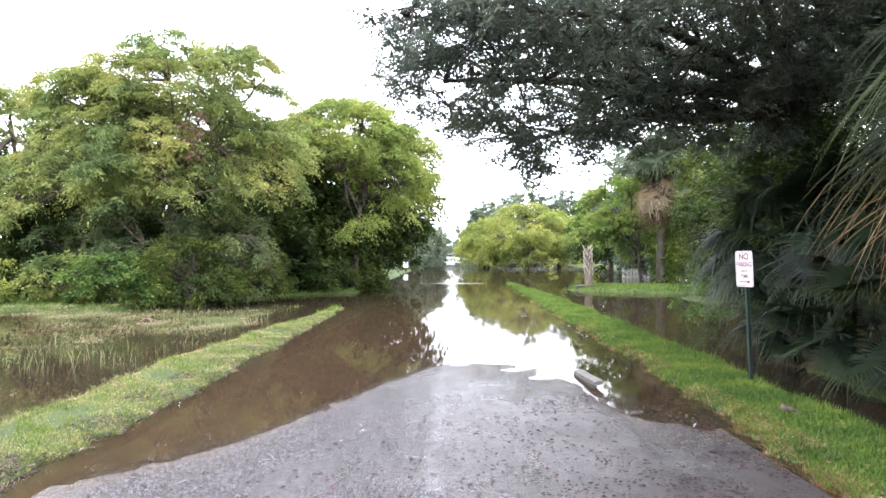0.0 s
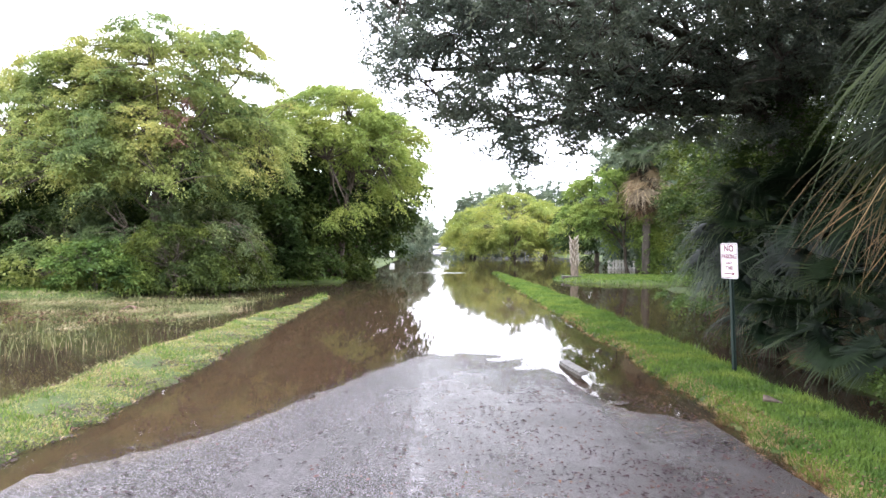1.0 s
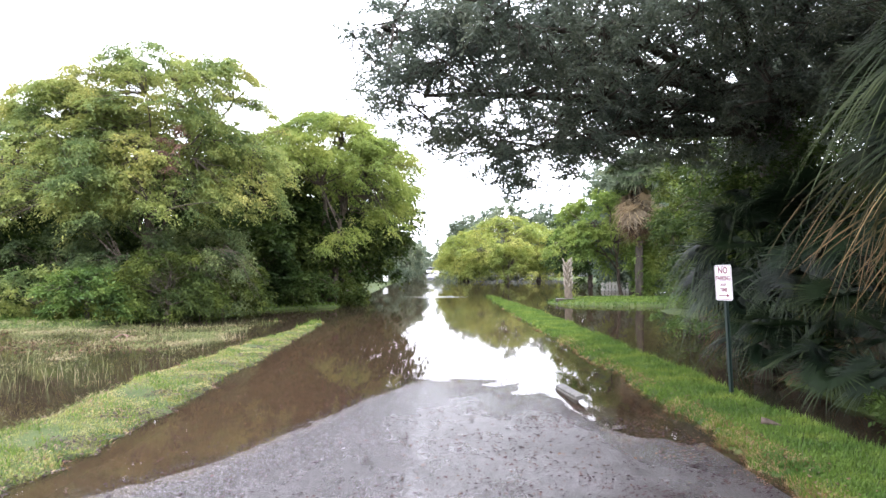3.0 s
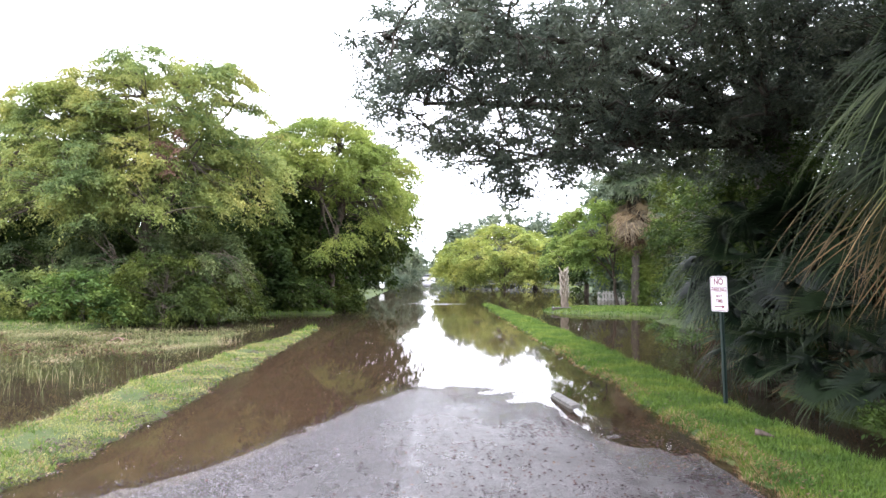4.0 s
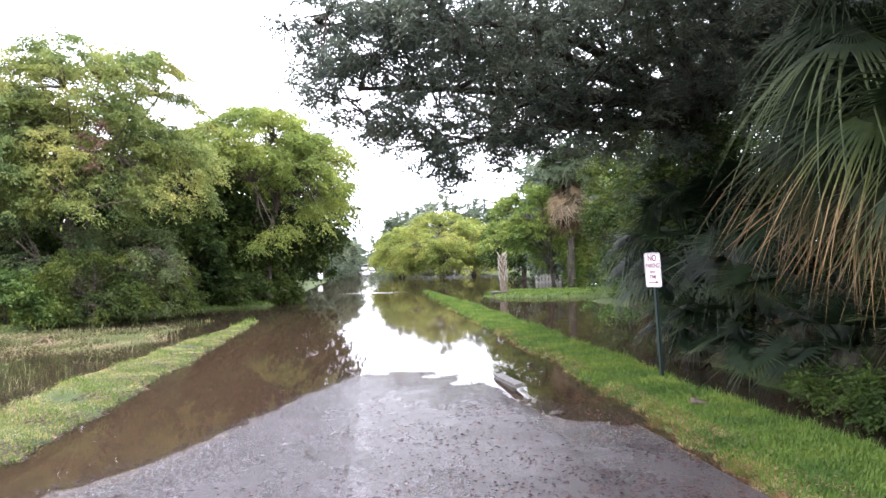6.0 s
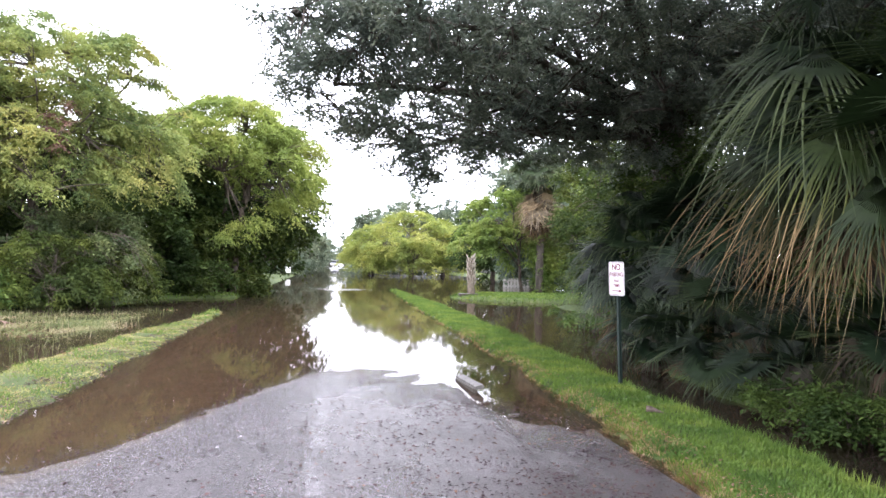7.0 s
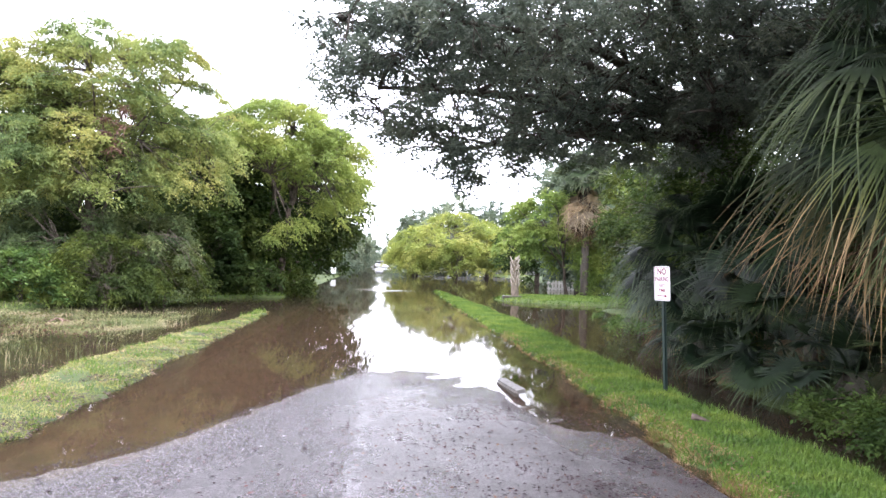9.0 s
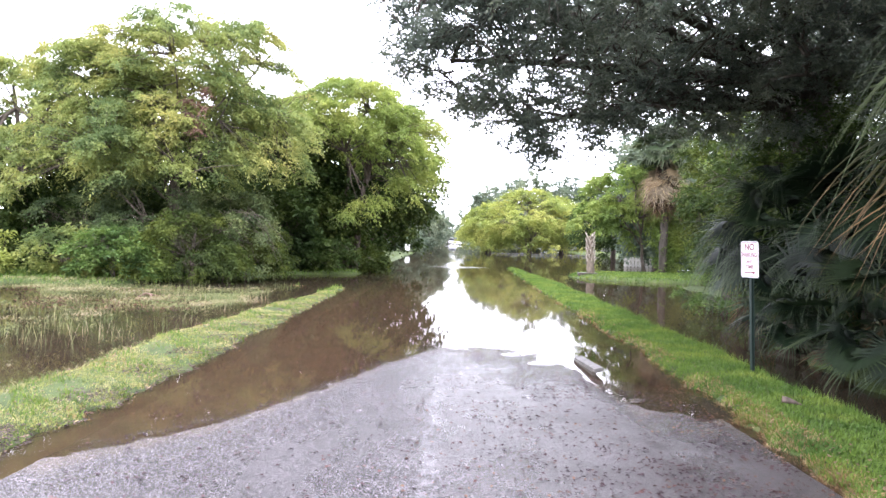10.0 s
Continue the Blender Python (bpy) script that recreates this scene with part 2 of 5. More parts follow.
def water_mat():
    """Still, murky flood water: gloss by Fresnel over brown, partly clear water."""
    a = Mat("murky_flood_water", 0.02, 0.5)
    bumpn = a.node("ShaderNodeBump")
    bumpn.inputs["Strength"].default_value = 0.09
    bumpn.inputs["Distance"].default_value = 0.01
    a.link(a.math("ADD", a.noise(3.0, 3, 0.5, (1, 0.35, 1)), a.math("MULTIPLY", a.noise(0.6, 2), 1.5)), bumpn.inputs["Height"])
    fr = a.node("ShaderNodeFresnel")
    fr.inputs["IOR"].default_value = 1.33
    a.link(bumpn.outputs[0], fr.inputs["Normal"])
    gl = a.node("ShaderNodeBsdfGlossy")
    where = a.node("ShaderNodeSeparateXYZ")
    a.link(a.node("ShaderNodeNewGeometry").outputs["Position"], where.inputs[0])
    drift = a.math("ADD", where.outputs[1], a.math("MULTIPLY", a.math("SUBTRACT", a.noise(0.5, 3), 0.5), 2.5))
    lane = a.ramp(a.math("MULTIPLY", a.math("ABSOLUTE", a.math("SUBTRACT", where.outputs[0], a.math("MULTIPLY", a.noise(0.3, 2), 0.6))), 0.25), [(0.2, (1, 1, 1)), (0.55, (0, 0, 0))])
    breeze = a.ramp(a.math("DIVIDE", drift, 200.0), [(0.180, (0, 0, 0)), (0.187, (0.55, 0.55, 0.55)), (0.194, (0, 0, 0)), (0.58, (0, 0, 0)), (0.64, (0.5, 0.5, 0.5)), (0.74, (0, 0, 0))])
    a.link(a.math("ADD", a.math("MULTIPLY", a.math("MULTIPLY", breeze, lane), 0.28), 0.03), gl.inputs["Roughness"])
    a.link(bumpn.outputs[0], gl.inputs["Normal"])
    clear = a.node("ShaderNodeBsdfTransparent")
    clear.inputs[0].default_value = (0.78, 0.65, 0.53, 1)
    mud = a.node("ShaderNodeBsdfDiffuse")
    mud.inputs[0].default_value = (0.075, 0.06, 0.043, 1)
    body = a.node("ShaderNodeMixShader")
    body.inputs[0].default_value = 0.3
    a.link(clear.outputs[0], body.inputs[1])
    a.link(mud.outputs[0], body.inputs[2])
    ms = a.node("ShaderNodeMixShader")
    a.link(fr.outputs[0], ms.inputs[0])
    a.link(body.outputs[0], ms.inputs[1])
    a.link(gl.outputs[0], ms.inputs[2])
    a.link(ms.outputs[0], a.out.inputs[0])
    return a.m


M["ground"] = ground_mat()
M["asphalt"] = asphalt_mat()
M["water"] = water_mat()
M["grass_lush"] = leaf_mat("lush_grass_blades", (0.075, 0.14, 0.017), (0.115, 0.19, 0.022), (0.18, 0.24, 0.03), 1.5, 0.3)
M["grass_pale"] = leaf_mat("pale_trodden_grass_blades", (0.165, 0.205, 0.04), (0.26, 0.275, 0.06), (0.38, 0.34, 0.115), 1.6, 0.3)
M["grass_field"] = leaf_mat("drowned_field_grass", (0.11, 0.14, 0.035), (0.21, 0.225, 0.068), (0.36, 0.31, 0.135), 0.8, 0.3)
M["grass_dry"] = leaf_mat("dry_straw_grass", (0.20, 0.12, 0.045), (0.33, 0.22, 0.08), (0.42, 0.32, 0.14), 3.0, 0.25)
M["litter"] = leaf_mat("wet_leaf_litter", (0.032, 0.021, 0.018), (0.055, 0.032, 0.025), (0.12, 0.062, 0.038), 2.0, 0.05, 0.7, 0.15)
M["drift"] = leaf_mat("grey_brown_bark_drift", (0.06, 0.043, 0.03), (0.10, 0.075, 0.052), (0.16, 0.12, 0.085), 3.0, 0.05, 0.9, 0.1)
M["white_sign"] = plain_mat("white_sign_face", (0.74, 0.73, 0.74), (0.82, 0.81, 0.82), 8, 0.4, bump=0.0)
M["red_ink"] = plain_mat("dark_red_lettering", (0.13, 0.012, 0.03), (0.18, 0.016, 0.04), 30, 0.5, bump=0.0)
M["green_steel"] = plain_mat("green_painted_steel", (0.004, 0.013, 0.01), (0.008, 0.022, 0.016), 25, 0.5)
M["grey_wood"] = plain_mat("weathered_grey_wood", (0.06, 0.055, 0.05), (0.19, 0.178, 0.165), 14, 0.7, bump=0.5)
M["dark_wood"] = plain_mat("wet_dark_wood", (0.03, 0.025, 0.02), (0.08, 0.065, 0.05), 14, 0.6, bump=0.5)
M["boot_wood"] = plain_mat("dry_palm_sheath", (0.06, 0.045, 0.035), (0.17, 0.125, 0.1), 18, 0.8, bump=0.5)
M["red_wood"] = plain_mat("splintered_red_wood", (0.13, 0.08, 0.05), (0.22, 0.145, 0.1), 12, 0.7, bump=0.5)
M["steel"] = plain_mat("galvanised_bolt", (0.4, 0.4, 0.4), (0.55, 0.55, 0.55), 40, 0.4, 0.8)
M["car_paint"] = plain_mat("silver_car_paint", (0.55, 0.56, 0.58), (0.62, 0.63, 0.65), 3, 0.25, 0.3, bump=0.0)
M["car_glass"] = plain_mat("dark_car_glass", (0.02, 0.02, 0.025), (0.03, 0.03, 0.035), 3, 0.08, bump=0.0)
M["rubber"] = plain_mat("black_rubber", (0.015, 0.015, 0.015), (0.03, 0.03, 0.03), 30, 0.8)
M["lamp_glass"] = plain_mat("clear_lamp_glass", (0.7, 0.7, 0.7), (0.85, 0.85, 0.85), 10, 0.1, bump=0.0)
M["white_paint"] = plain_mat("white_paint", (0.7, 0.7, 0.68), (0.82, 0.82, 0.8), 6, 0.5, bump=0.0)

# ---- mesh helpers ----
rng = np.random.default_rng(11)


def mesh_np(name, verts, tris, mat, smooth=False):
    """One mesh from arrays of vertices and triangles."""
    me = bpy.data.meshes.new(name)
    verts = np.ascontiguousarray(verts, dtype=np.float32)
    tris = np.ascontiguousarray(tris, dtype=np.int32)
    me.vertices.add(len(verts))
    me.vertices.foreach_set("co", verts.ravel())
    me.loops.add(tris.size)
    me.loops.foreach_set("vertex_index", tris.ravel())
    me.polygons.add(len(tris))
    me.polygons.foreach_set("loop_start", np.arange(0, tris.size, 3, dtype=np.int32))
    if smooth:
        me.polygons.foreach_set("use_smooth", np.ones(len(tris), dtype=bool))
    me.materials.append(mat)
    me.update(calc_edges=True)
    return me


def empty(name, place=(0, 0, 0)):
    ob = new(name)
    ob.location = place
    ob.empty_display_size = 0.1
    return ob


def under(ob, parent):
    ob.parent = parent
    return ob


def part(name, bm, material, parent, label=""):
    """Links a bmesh as one mesh object under a thing or a part."""
    me = bpy.data.meshes.new(name)
    bm.to_mesh(me)
    bm.free()
    me.materials.append(material)
    ob = new(name, me)
    ob.parent = parent
    return tagged(ob, label=label)


def part_np(name, data, mat, parent, label="", smooth=False, kind=""):
    ob = new(name, mesh_np(name, data[0], data[1], mat, smooth))
    ob.parent = parent
    return tagged(ob, label=label, kind=kind)


def box(bm, size, at=(0, 0, 0), turn=None, bevel=0.0):
    """A box, bevelled where wanted, added to a bmesh."""
    m = Matrix.Translation(at) @ (turn or Matrix()) @ Matrix.Diagonal((*size, 1))
    made = bmesh.ops.create_cube(bm, size=1, matrix=m)["verts"]
    if bevel:
        edges = list({e for v in made for e in v.link_edges})
        bmesh.ops.bevel(bm, geom=edges, offset=bevel, segments=2, affect="EDGES", profile=0.5)
    return bm


def tube(points, radii, sides=7, wobble=0.0):
    """A tapered tube along points."""
    p = np.asarray(points, float)
    r = np.asarray(radii, float)
    n = len(p)
    d = np.gradient(p, axis=0)
    d /= np.linalg.norm(d, axis=1)[:, None] + 1e-9
    ref = np.array([0.0, 0.0, 1.0]) if abs(d[0, 2]) < 0.8 else np.array([1.0, 0.0, 0.0])
    u = np.cross(d, ref)
    u /= np.linalg.norm(u, axis=1)[:, None] + 1e-9
    v = np.cross(d, u)
    a = np.linspace(0, 2 * math.pi, sides, endpoint=False)
    rr = r[:, None] * (1 + wobble * rng.normal(size=(n, sides)))
    ring = p[:, None, :] + rr[..., None] * (np.cos(a)[None, :, None] * u[:, None, :] + np.sin(a)[None, :, None] * v[:, None, :])
    verts = np.concatenate([ring.reshape(-1, 3), p[:1], p[-1:]])
    i, j = np.meshgrid(np.arange(n - 1), np.arange(sides), indexing="ij")
    q0, q1 = (i * sides + j).ravel(), (i * sides + (j + 1) % sides).ravel()
    q2, q3 = q1 + sides, q0 + sides
    cap = np.arange(sides)
    capn = (cap + 1) % sides
    tris = np.concatenate([np.stack([q0, q1, q2], 1), np.stack([q0, q2, q3], 1),
                           np.stack([np.full(sides, n * sides), capn, cap], 1),
                           np.stack([np.full(sides, n * sides + 1), cap + (n - 1) * sides, capn + (n - 1) * sides], 1)])
    return verts, tris


def joined(parts):
    vs, ts, k = [], [], 0
    for v, t in parts:
        vs.append(v)
        ts.append(t + k)
        k += len(v)
    return np.concatenate(vs), np.concatenate(ts)


def bent(a, b, sag=0.0, steps=6, jitter=0.0):
    """A bent line from a to b."""
    a, b = np.asarray(a, float), np.asarray(b, float)
    s = np.linspace(0, 1, steps)[:, None]
    p = a + (b - a) * s
    p[:, 2] += sag * np.sin(s[:, 0] * math.pi)
    if jitter:
        p[1:-1] += rng.normal(0, jitter, (steps - 2, 3))
    return p


def unit(v):
    return v / (np.linalg.norm(v, axis=-1, keepdims=True) + 1e-9)


def leaves_at(pos, axis, size, width, flat=0.6, crease=0.25):
    """Small folded pointed leaves: place, the way each points, length and width."""
    n = len(pos)
    axis = unit(axis)
    up = unit(rng.normal(0, 1 - flat * 0.6, (n, 3)) + np.array([0, 0, flat * 1.6]))
    side = unit(np.cross(axis, up))
    nor = np.cross(side, axis)
    s = (size * rng.uniform(0.65, 1.3, n))[:, None]
    w = s * width
    mid = pos + axis * s * 0.45
    fold = nor * w * crease
    verts = np.stack([pos, mid + side * w * 0.5 + fold, pos + axis * s - nor * s * 0.12, mid - side * w * 0.5 + fold], 1).reshape(-1, 3)
    k = np.arange(n) * 4
    tris = np.concatenate([np.stack([k, k + 1, k + 2], 1), np.stack([k, k + 2, k + 3], 1)])
    return verts, tris


def sprays(centres, radius, twigs, per_twig, size, width, droop=0.3, out_from=None, flat=0.6, spread=0.6):
    """Leafy sprays round clump centres: twigs that grow outward and droop, with leaves in two rows."""
    c = np.repeat(centres, twigs, axis=0)
    n = len(c)
    d = rng.normal(0, 1, (n, 3))
    if out_from is not None:
        d += 1.1 * unit(c - out_from)
    d[:, 2] = d[:, 2] * spread + 0.2 * spread
    d = unit(d)
    length = radius * rng.uniform(0.55, 1.25, n)
    s = (np.arange(per_twig) + 0.5) / per_twig
    pts = c[:, None, :] + d[:, None, :] * (length[:, None] * s[None, :])[..., None]
    pts[..., 2] -= droop * (length[:, None] * s[None, :] ** 2)
    turn = np.where(np.arange(per_twig) % 2 == 0, 1.0, -1.0)[None, :, None]
    side = unit(np.cross(d, np.array([0, 0, 1.0])))[:, None, :]
    ax = d[:, None, :] * 0.7 + side * turn * 0.8 + rng.normal(0, 0.35, pts.shape)
    ax[..., 2] -= droop * 0.9
    pts = pts + rng.normal(0, radius * 0.05, pts.shape)
    return leaves_at(pts.reshape(-1, 3), ax.reshape(-1, 3), size, width, flat)


def clump_centres(lobes, count, shell=0.55):
    """Clump places in a union of ellipsoids, mostly towards their outside, broken up by noise."""
    vol = np.array([l[3] * l[4] * l[5] for l in lobes]) ** 0.6
    got = []
    for l, share in zip(lobes, vol / vol.sum()):
        k = max(3, int(count * share))
        d = unit(rng.normal(0, 1, (k, 3)))
        r = shell + (1 - shell) * rng.uniform(0, 1, k) ** 0.7
        r *= 1 + 0.10 * np.sin(5 * d[:, 0] + l[0]) * np.cos(4 * d[:, 2] + l[1]) + rng.normal(0, 0.07, k)
        got.append(np.array(l[:3]) + d * r[:, None] * np.array(l[3:]))
    p = np.concatenate(got)
    return p[p[:, 2] > 0.15]


def pad_centres(lobes, count, per, reach):
    """Clump places in layered boughs: flattened domes on the lobes' outside that sag towards their rims."""
    vol = np.array([l[3] * l[4] * l[5] for l in lobes]) ** 0.7
    got = []
    for l, share in zip(lobes, vol / vol.sum()):
        k = max(3, int(count * share))
        d = rng.normal(0, 1, (4 * k, 3))
        d = unit(d[d[:, 2] > -0.55 * np.linalg.norm(d, axis=1)])[:k]
        c = np.array(l[:3]) + d * (0.62 + 0.36 * rng.uniform(0, 1, len(d)) ** 0.6)[:, None] * np.array(l[3:])
        nor = unit(d * 0.55 + np.array([0, 0, 0.8]))
        for q, n in zip(c, nor):
            size = reach * rng.uniform(0.55, 1.25)
            u = unit(np.cross(n, rng.normal(0, 1, 3)))
            v = np.cross(n, u)
            a, r = rng.uniform(0, 2 * math.pi, per), np.sqrt(rng.uniform(0, 1, per))
            got.append(q + size * r[:, None] * (np.cos(a)[:, None] * u + np.sin(a)[:, None] * v) - n * (0.45 * size * r ** 2 + rng.normal(0, 0.07, per))[:, None])
    p = np.concatenate(got)
    return p[p[:, 2] > 0.2]


def tree(name, base, lobes, clumps, leaf, bark, label, size=0.12, width=0.45, radius=0.55, twigs=9, per_twig=9, trunk_r=0.16,
         trunks=1, limbs=9, droop=0.3, shell=0.5, group="", category="tree", flat=0.6, fork=0.35, pad=None, gaps=()):
    """A tree: tapered trunk, bent limbs, fine branches and a crown of leafy sprays."""
    root = empty(name, base)
    tagged(root, label, category, group)
    b = np.array(base, float)
    cs = pad_centres(lobes, clumps // pad[1], pad[1], pad[0]) if pad else clump_centres(lobes, clumps, shell)
    for g in gaps:
        cs = cs[np.linalg.norm((cs - np.array(g[:3])) / np.array(g[3:]), axis=1) > 1]
    mid = np.average([l[:3] for l in lobes], axis=0, weights=[l[3] * l[4] * l[5] for l in lobes])
    top = max(l[2] + l[5] * 0.4 for l in lobes)
    crotches = []
    for k in range(trunks):
        foot = np.array([rng.normal(0, 1.5 * trunk_r), rng.normal(0, 1.5 * trunk_r), -0.25]) if trunks > 1 else np.array([0, 0, -0.25])
        head = np.array([(mid[0] - b[0]) * 0.8, (mid[1] - b[1]) * 0.8, (top - b[2]) * 0.8]) + rng.normal(0, (0.5 if trunk_r > 0.05 else 0.1) if trunks > 1 else 0.1, 3)
        line = bent(foot, head, 0, 9, 0.05)
        rad = np.linspace(trunk_r * (1 if trunk_r > 0.05 else 0.6), trunk_r * 0.3, 9)
        rad[0] *= 1.5
        part_np("trunk", tube(line, rad, 9, 0.05), bark, root, smooth=True)
        crotches.append(line)
    ends = cs[rng.choice(len(cs), min(limbs, len(cs)), replace=False)]
    fine, tips = [], []
    for e in ends:
        line = crotches[rng.integers(len(crotches))]
        s = line[rng.integers(3, 8)] if fork < 0.5 else line[rng.integers(4, 9)]
        l = bent(s, e - b, 0.25 if trunk_r > 0.05 else 0.04, 7, min(0.08, 0.5 * trunk_r))
        part_np("limb", tube(l, np.linspace(trunk_r * 0.42, min(0.02, trunk_r * 0.15), 7), 6, 0.04), bark, root, smooth=True)
        tips.append(l)
    allp = np.concatenate(tips)
    for c in cs[rng.random(len(cs)) < 0.5]:
        k = allp[np.argmin(np.linalg.norm(allp - (c - b), axis=1))]
        fine.append(tube(bent(k, c - b, 0.08, 4, 0.05), np.linspace(min(0.022, trunk_r * 0.25), 0.005, 4), 4))
    if fine:
        part_np("fine_branchwork", joined(fine), bark, root, kind="stuff", smooth=True)
    v, t = sprays(cs, radius, twigs, per_twig, size, width, droop, mid, flat, 0.35 if pad else 0.6)
    part_np("crown", (v - b, t), leaf, root)
    return root


# ---- land, road and water ----
def road_edge(x):
    """How far ahead the dry road reaches at each place across it."""
    return np.interp(x, [-2.8, -2.3, -1.85, -1.56, -1.2, -0.72, -0.32, 0, 0.54, 1.11, 1.41, 1.6, 1.65, 1.95, 2.3],
                     [4.8, 5.4, 5.95, 6.65, 7.6, 9.0, 10.0, 10.25, 9.95, 9.55, 9.1, 7.9, 7.1, 6.8, 6.7])


def rise(v, a, b):
    s = np.clip((v - a) / (b - a), 0, 1)
    return s * s * (3 - 2 * s)


ROAD_BUMPS = [(0.00019, (3 + 1.1 * k) * math.cos(2.4 * k), (3 + 1.1 * k) * math.sin(2.4 * k), 1.7 * k) for k in range(34)]


def road_height(x, y):
    fine = sum(a * np.sin(kx * x + ky * y + p) for a, kx, ky, p in ROAD_BUMPS)
    puddle = 0.0022 * np.sin(3.1 * x + 1.3 * np.sin(2.2 * y)) * np.sin(4.3 * y + 1.7 * np.sin(2.9 * x)) + 0.0014 * np.sin(7.9 * x + 2 * y) * np.sin(9.1 * y - 3 * x)
    return np.clip(0.013 * (road_edge(x) - y) + fine + puddle * (0.15 + 2.1 * rise(x, -0.3, 0.7)), -0.3, 0.22)


def ground_height(x, y):
    """Height of the land over the flood level."""
    wob = 0.12 * np.sin(1.3 * y + 0.5) + 0.08 * np.sin(3.7 * y) + 0.05 * np.sin(9.1 * y + x)
    z = np.full(x.shape, -0.32)
    # verges beside the road
    rag = 0.05 * np.sin(5.3 * y + 2 * np.sin(3.1 * y)) + 0.03 * np.sin(17 * y + 3 * x)
    near_r = 0.24 * rise(y, 5.2, 7.4)
    tip_r, tip_l = 0.55 * rise(y, 22, 39), 0.75 * rise(y, 10, 22)
    right = rise(x, 2.05 + near_r + wob * 0.4 + rag + 0.3 * tip_r, 2.6 + near_r + wob * 0.4 + rag + 0.3 * tip_r) * (1 - rise(x, 3.65 + wob * 0.4 - tip_r, 4.05 + wob * 0.4 + rag - tip_r)) * (1 - rise(y, 37, 40))
    left = rise(-x, 2.4 + wob * 0.3 + rag + 0.2 * tip_l, 3.1 + wob * 0.3 + rag + 0.2 * tip_l) * (1 - rise(-x, 4.0 + 0.5 * wob - tip_l, 5.0 + 0.5 * wob + 2 * rag - tip_l)) * (1 - rise(y, 20.5, 22.5))
    z = np.maximum(z, -0.32 + 0.385 * right)
    z = np.maximum(z, -0.32 + 0.355 * left)
    # drowned field on one side, grass strip and wood floor behind it
    field = -0.055 + 0.04 * np.sin(0.9 * x + 0.4 * y) * np.sin(0.7 * y - 0.5 * x) + 0.02 * np.sin(3 * x) * np.sin(2.3 * y)
    z = np.where((x < -4.3) & (y < 26), np.maximum(z, field), z)
    shore = np.interp(x, [-12, -9.5, -6.5, -3.4], [18.6, 18.8, 25.5, 27.5])
    land = rise(y, shore, shore + 0.9) * rise(-x, 3.1, 4.0)
    z = np.maximum(z, -0.32 + 0.42 * land)
    # bank under the palms, the mown island, the far bank
    bank = rise(x, 4.45 + wob, 4.95 + wob) * (1 - rise(y, 10.5, 13)) + rise(x, 7.2, 8.4) * (1 - rise(y, 25, 27))
    z = np.maximum(z, -0.32 + 0.42 * np.clip(bank, 0, 1))
    isl = 1 - rise(np.hypot((x - 9.3) / 5.2, (y - 31) / 3.9), 0.72, 1.0)
    z = np.maximum(z, -0.32 + 0.47 * isl)
    z = np.maximum(z, -0.32 + 0.5 * rise(x, 14, 15.5))
    z = np.maximum(z, -0.32 + 0.55 * rise(y, 98, 104) * rise(np.abs(x + 0.2), 3, 4))
    z = np.maximum(z, -0.32 + 0.6 * rise(y, 165, 180))
    # bed of the road
    bed = (x > -2.75) & (x < 2.45)
    return np.where(bed, np.minimum(z, road_height(np.clip(x, -2.7, 2.4), y) - 0.04), z)


def grid_mesh(name, xs, ys, height, mat):
    gx, gy = np.meshgrid(xs, ys)
    v = np.stack([gx, gy, height(gx, gy)], -1).reshape(-1, 3)
    i, j = np.meshgrid(np.arange(len(ys) - 1), np.arange(len(xs) - 1), indexing="ij")
    a = (i * len(xs) + j).ravel()
    b, c, d = a + 1, a + len(xs) + 1, a + len(xs)
    return mesh_np(name, v, np.concatenate([np.stack([a, b, c], 1), np.stack([a, c, d], 1)]), mat, True)


xs = np.concatenate([[-1500, -600, -200, -100, -60], np.arange(-40, -10, 0.8), np.arange(-10, 10, 0.15), np.arange(10, 40, 0.8), [60, 100, 200, 600, 1500]])
ys = np.concatenate([[-600, -100, -40, -20, -10, -6, -3], np.arange(0, 40, 0.22), np.arange(40, 190, 1.5), [250, 400, 900, 2500]])
tagged(new("ground", grid_mesh("ground", xs, ys, ground_height, M["ground"])), "wet earth with trodden grass and a drowned field", "ground", kind="structure")
rx = np.linspace(-2.72, 2.44, 90)
ry = np.concatenate([[-40, -15, -6, -2, 0, 2], np.arange(3, 13, 0.065), np.arange(13, 16, 0.2), np.arange(16, 60, 1.0), [80, 120, 180, 300]])
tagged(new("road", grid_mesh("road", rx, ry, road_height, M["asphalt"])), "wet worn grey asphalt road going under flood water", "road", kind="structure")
tagged(new("flood_water", mesh_np("flood_water", np.array([(-150, -3, 0), (150, -3, 0), (150, 200, 0), (-150, 200, 0)], float),
                                  np.array([(0, 1, 2), (0, 2, 3)]), M["water"])), "still brown flood water covering the road", "water", kind="structure")

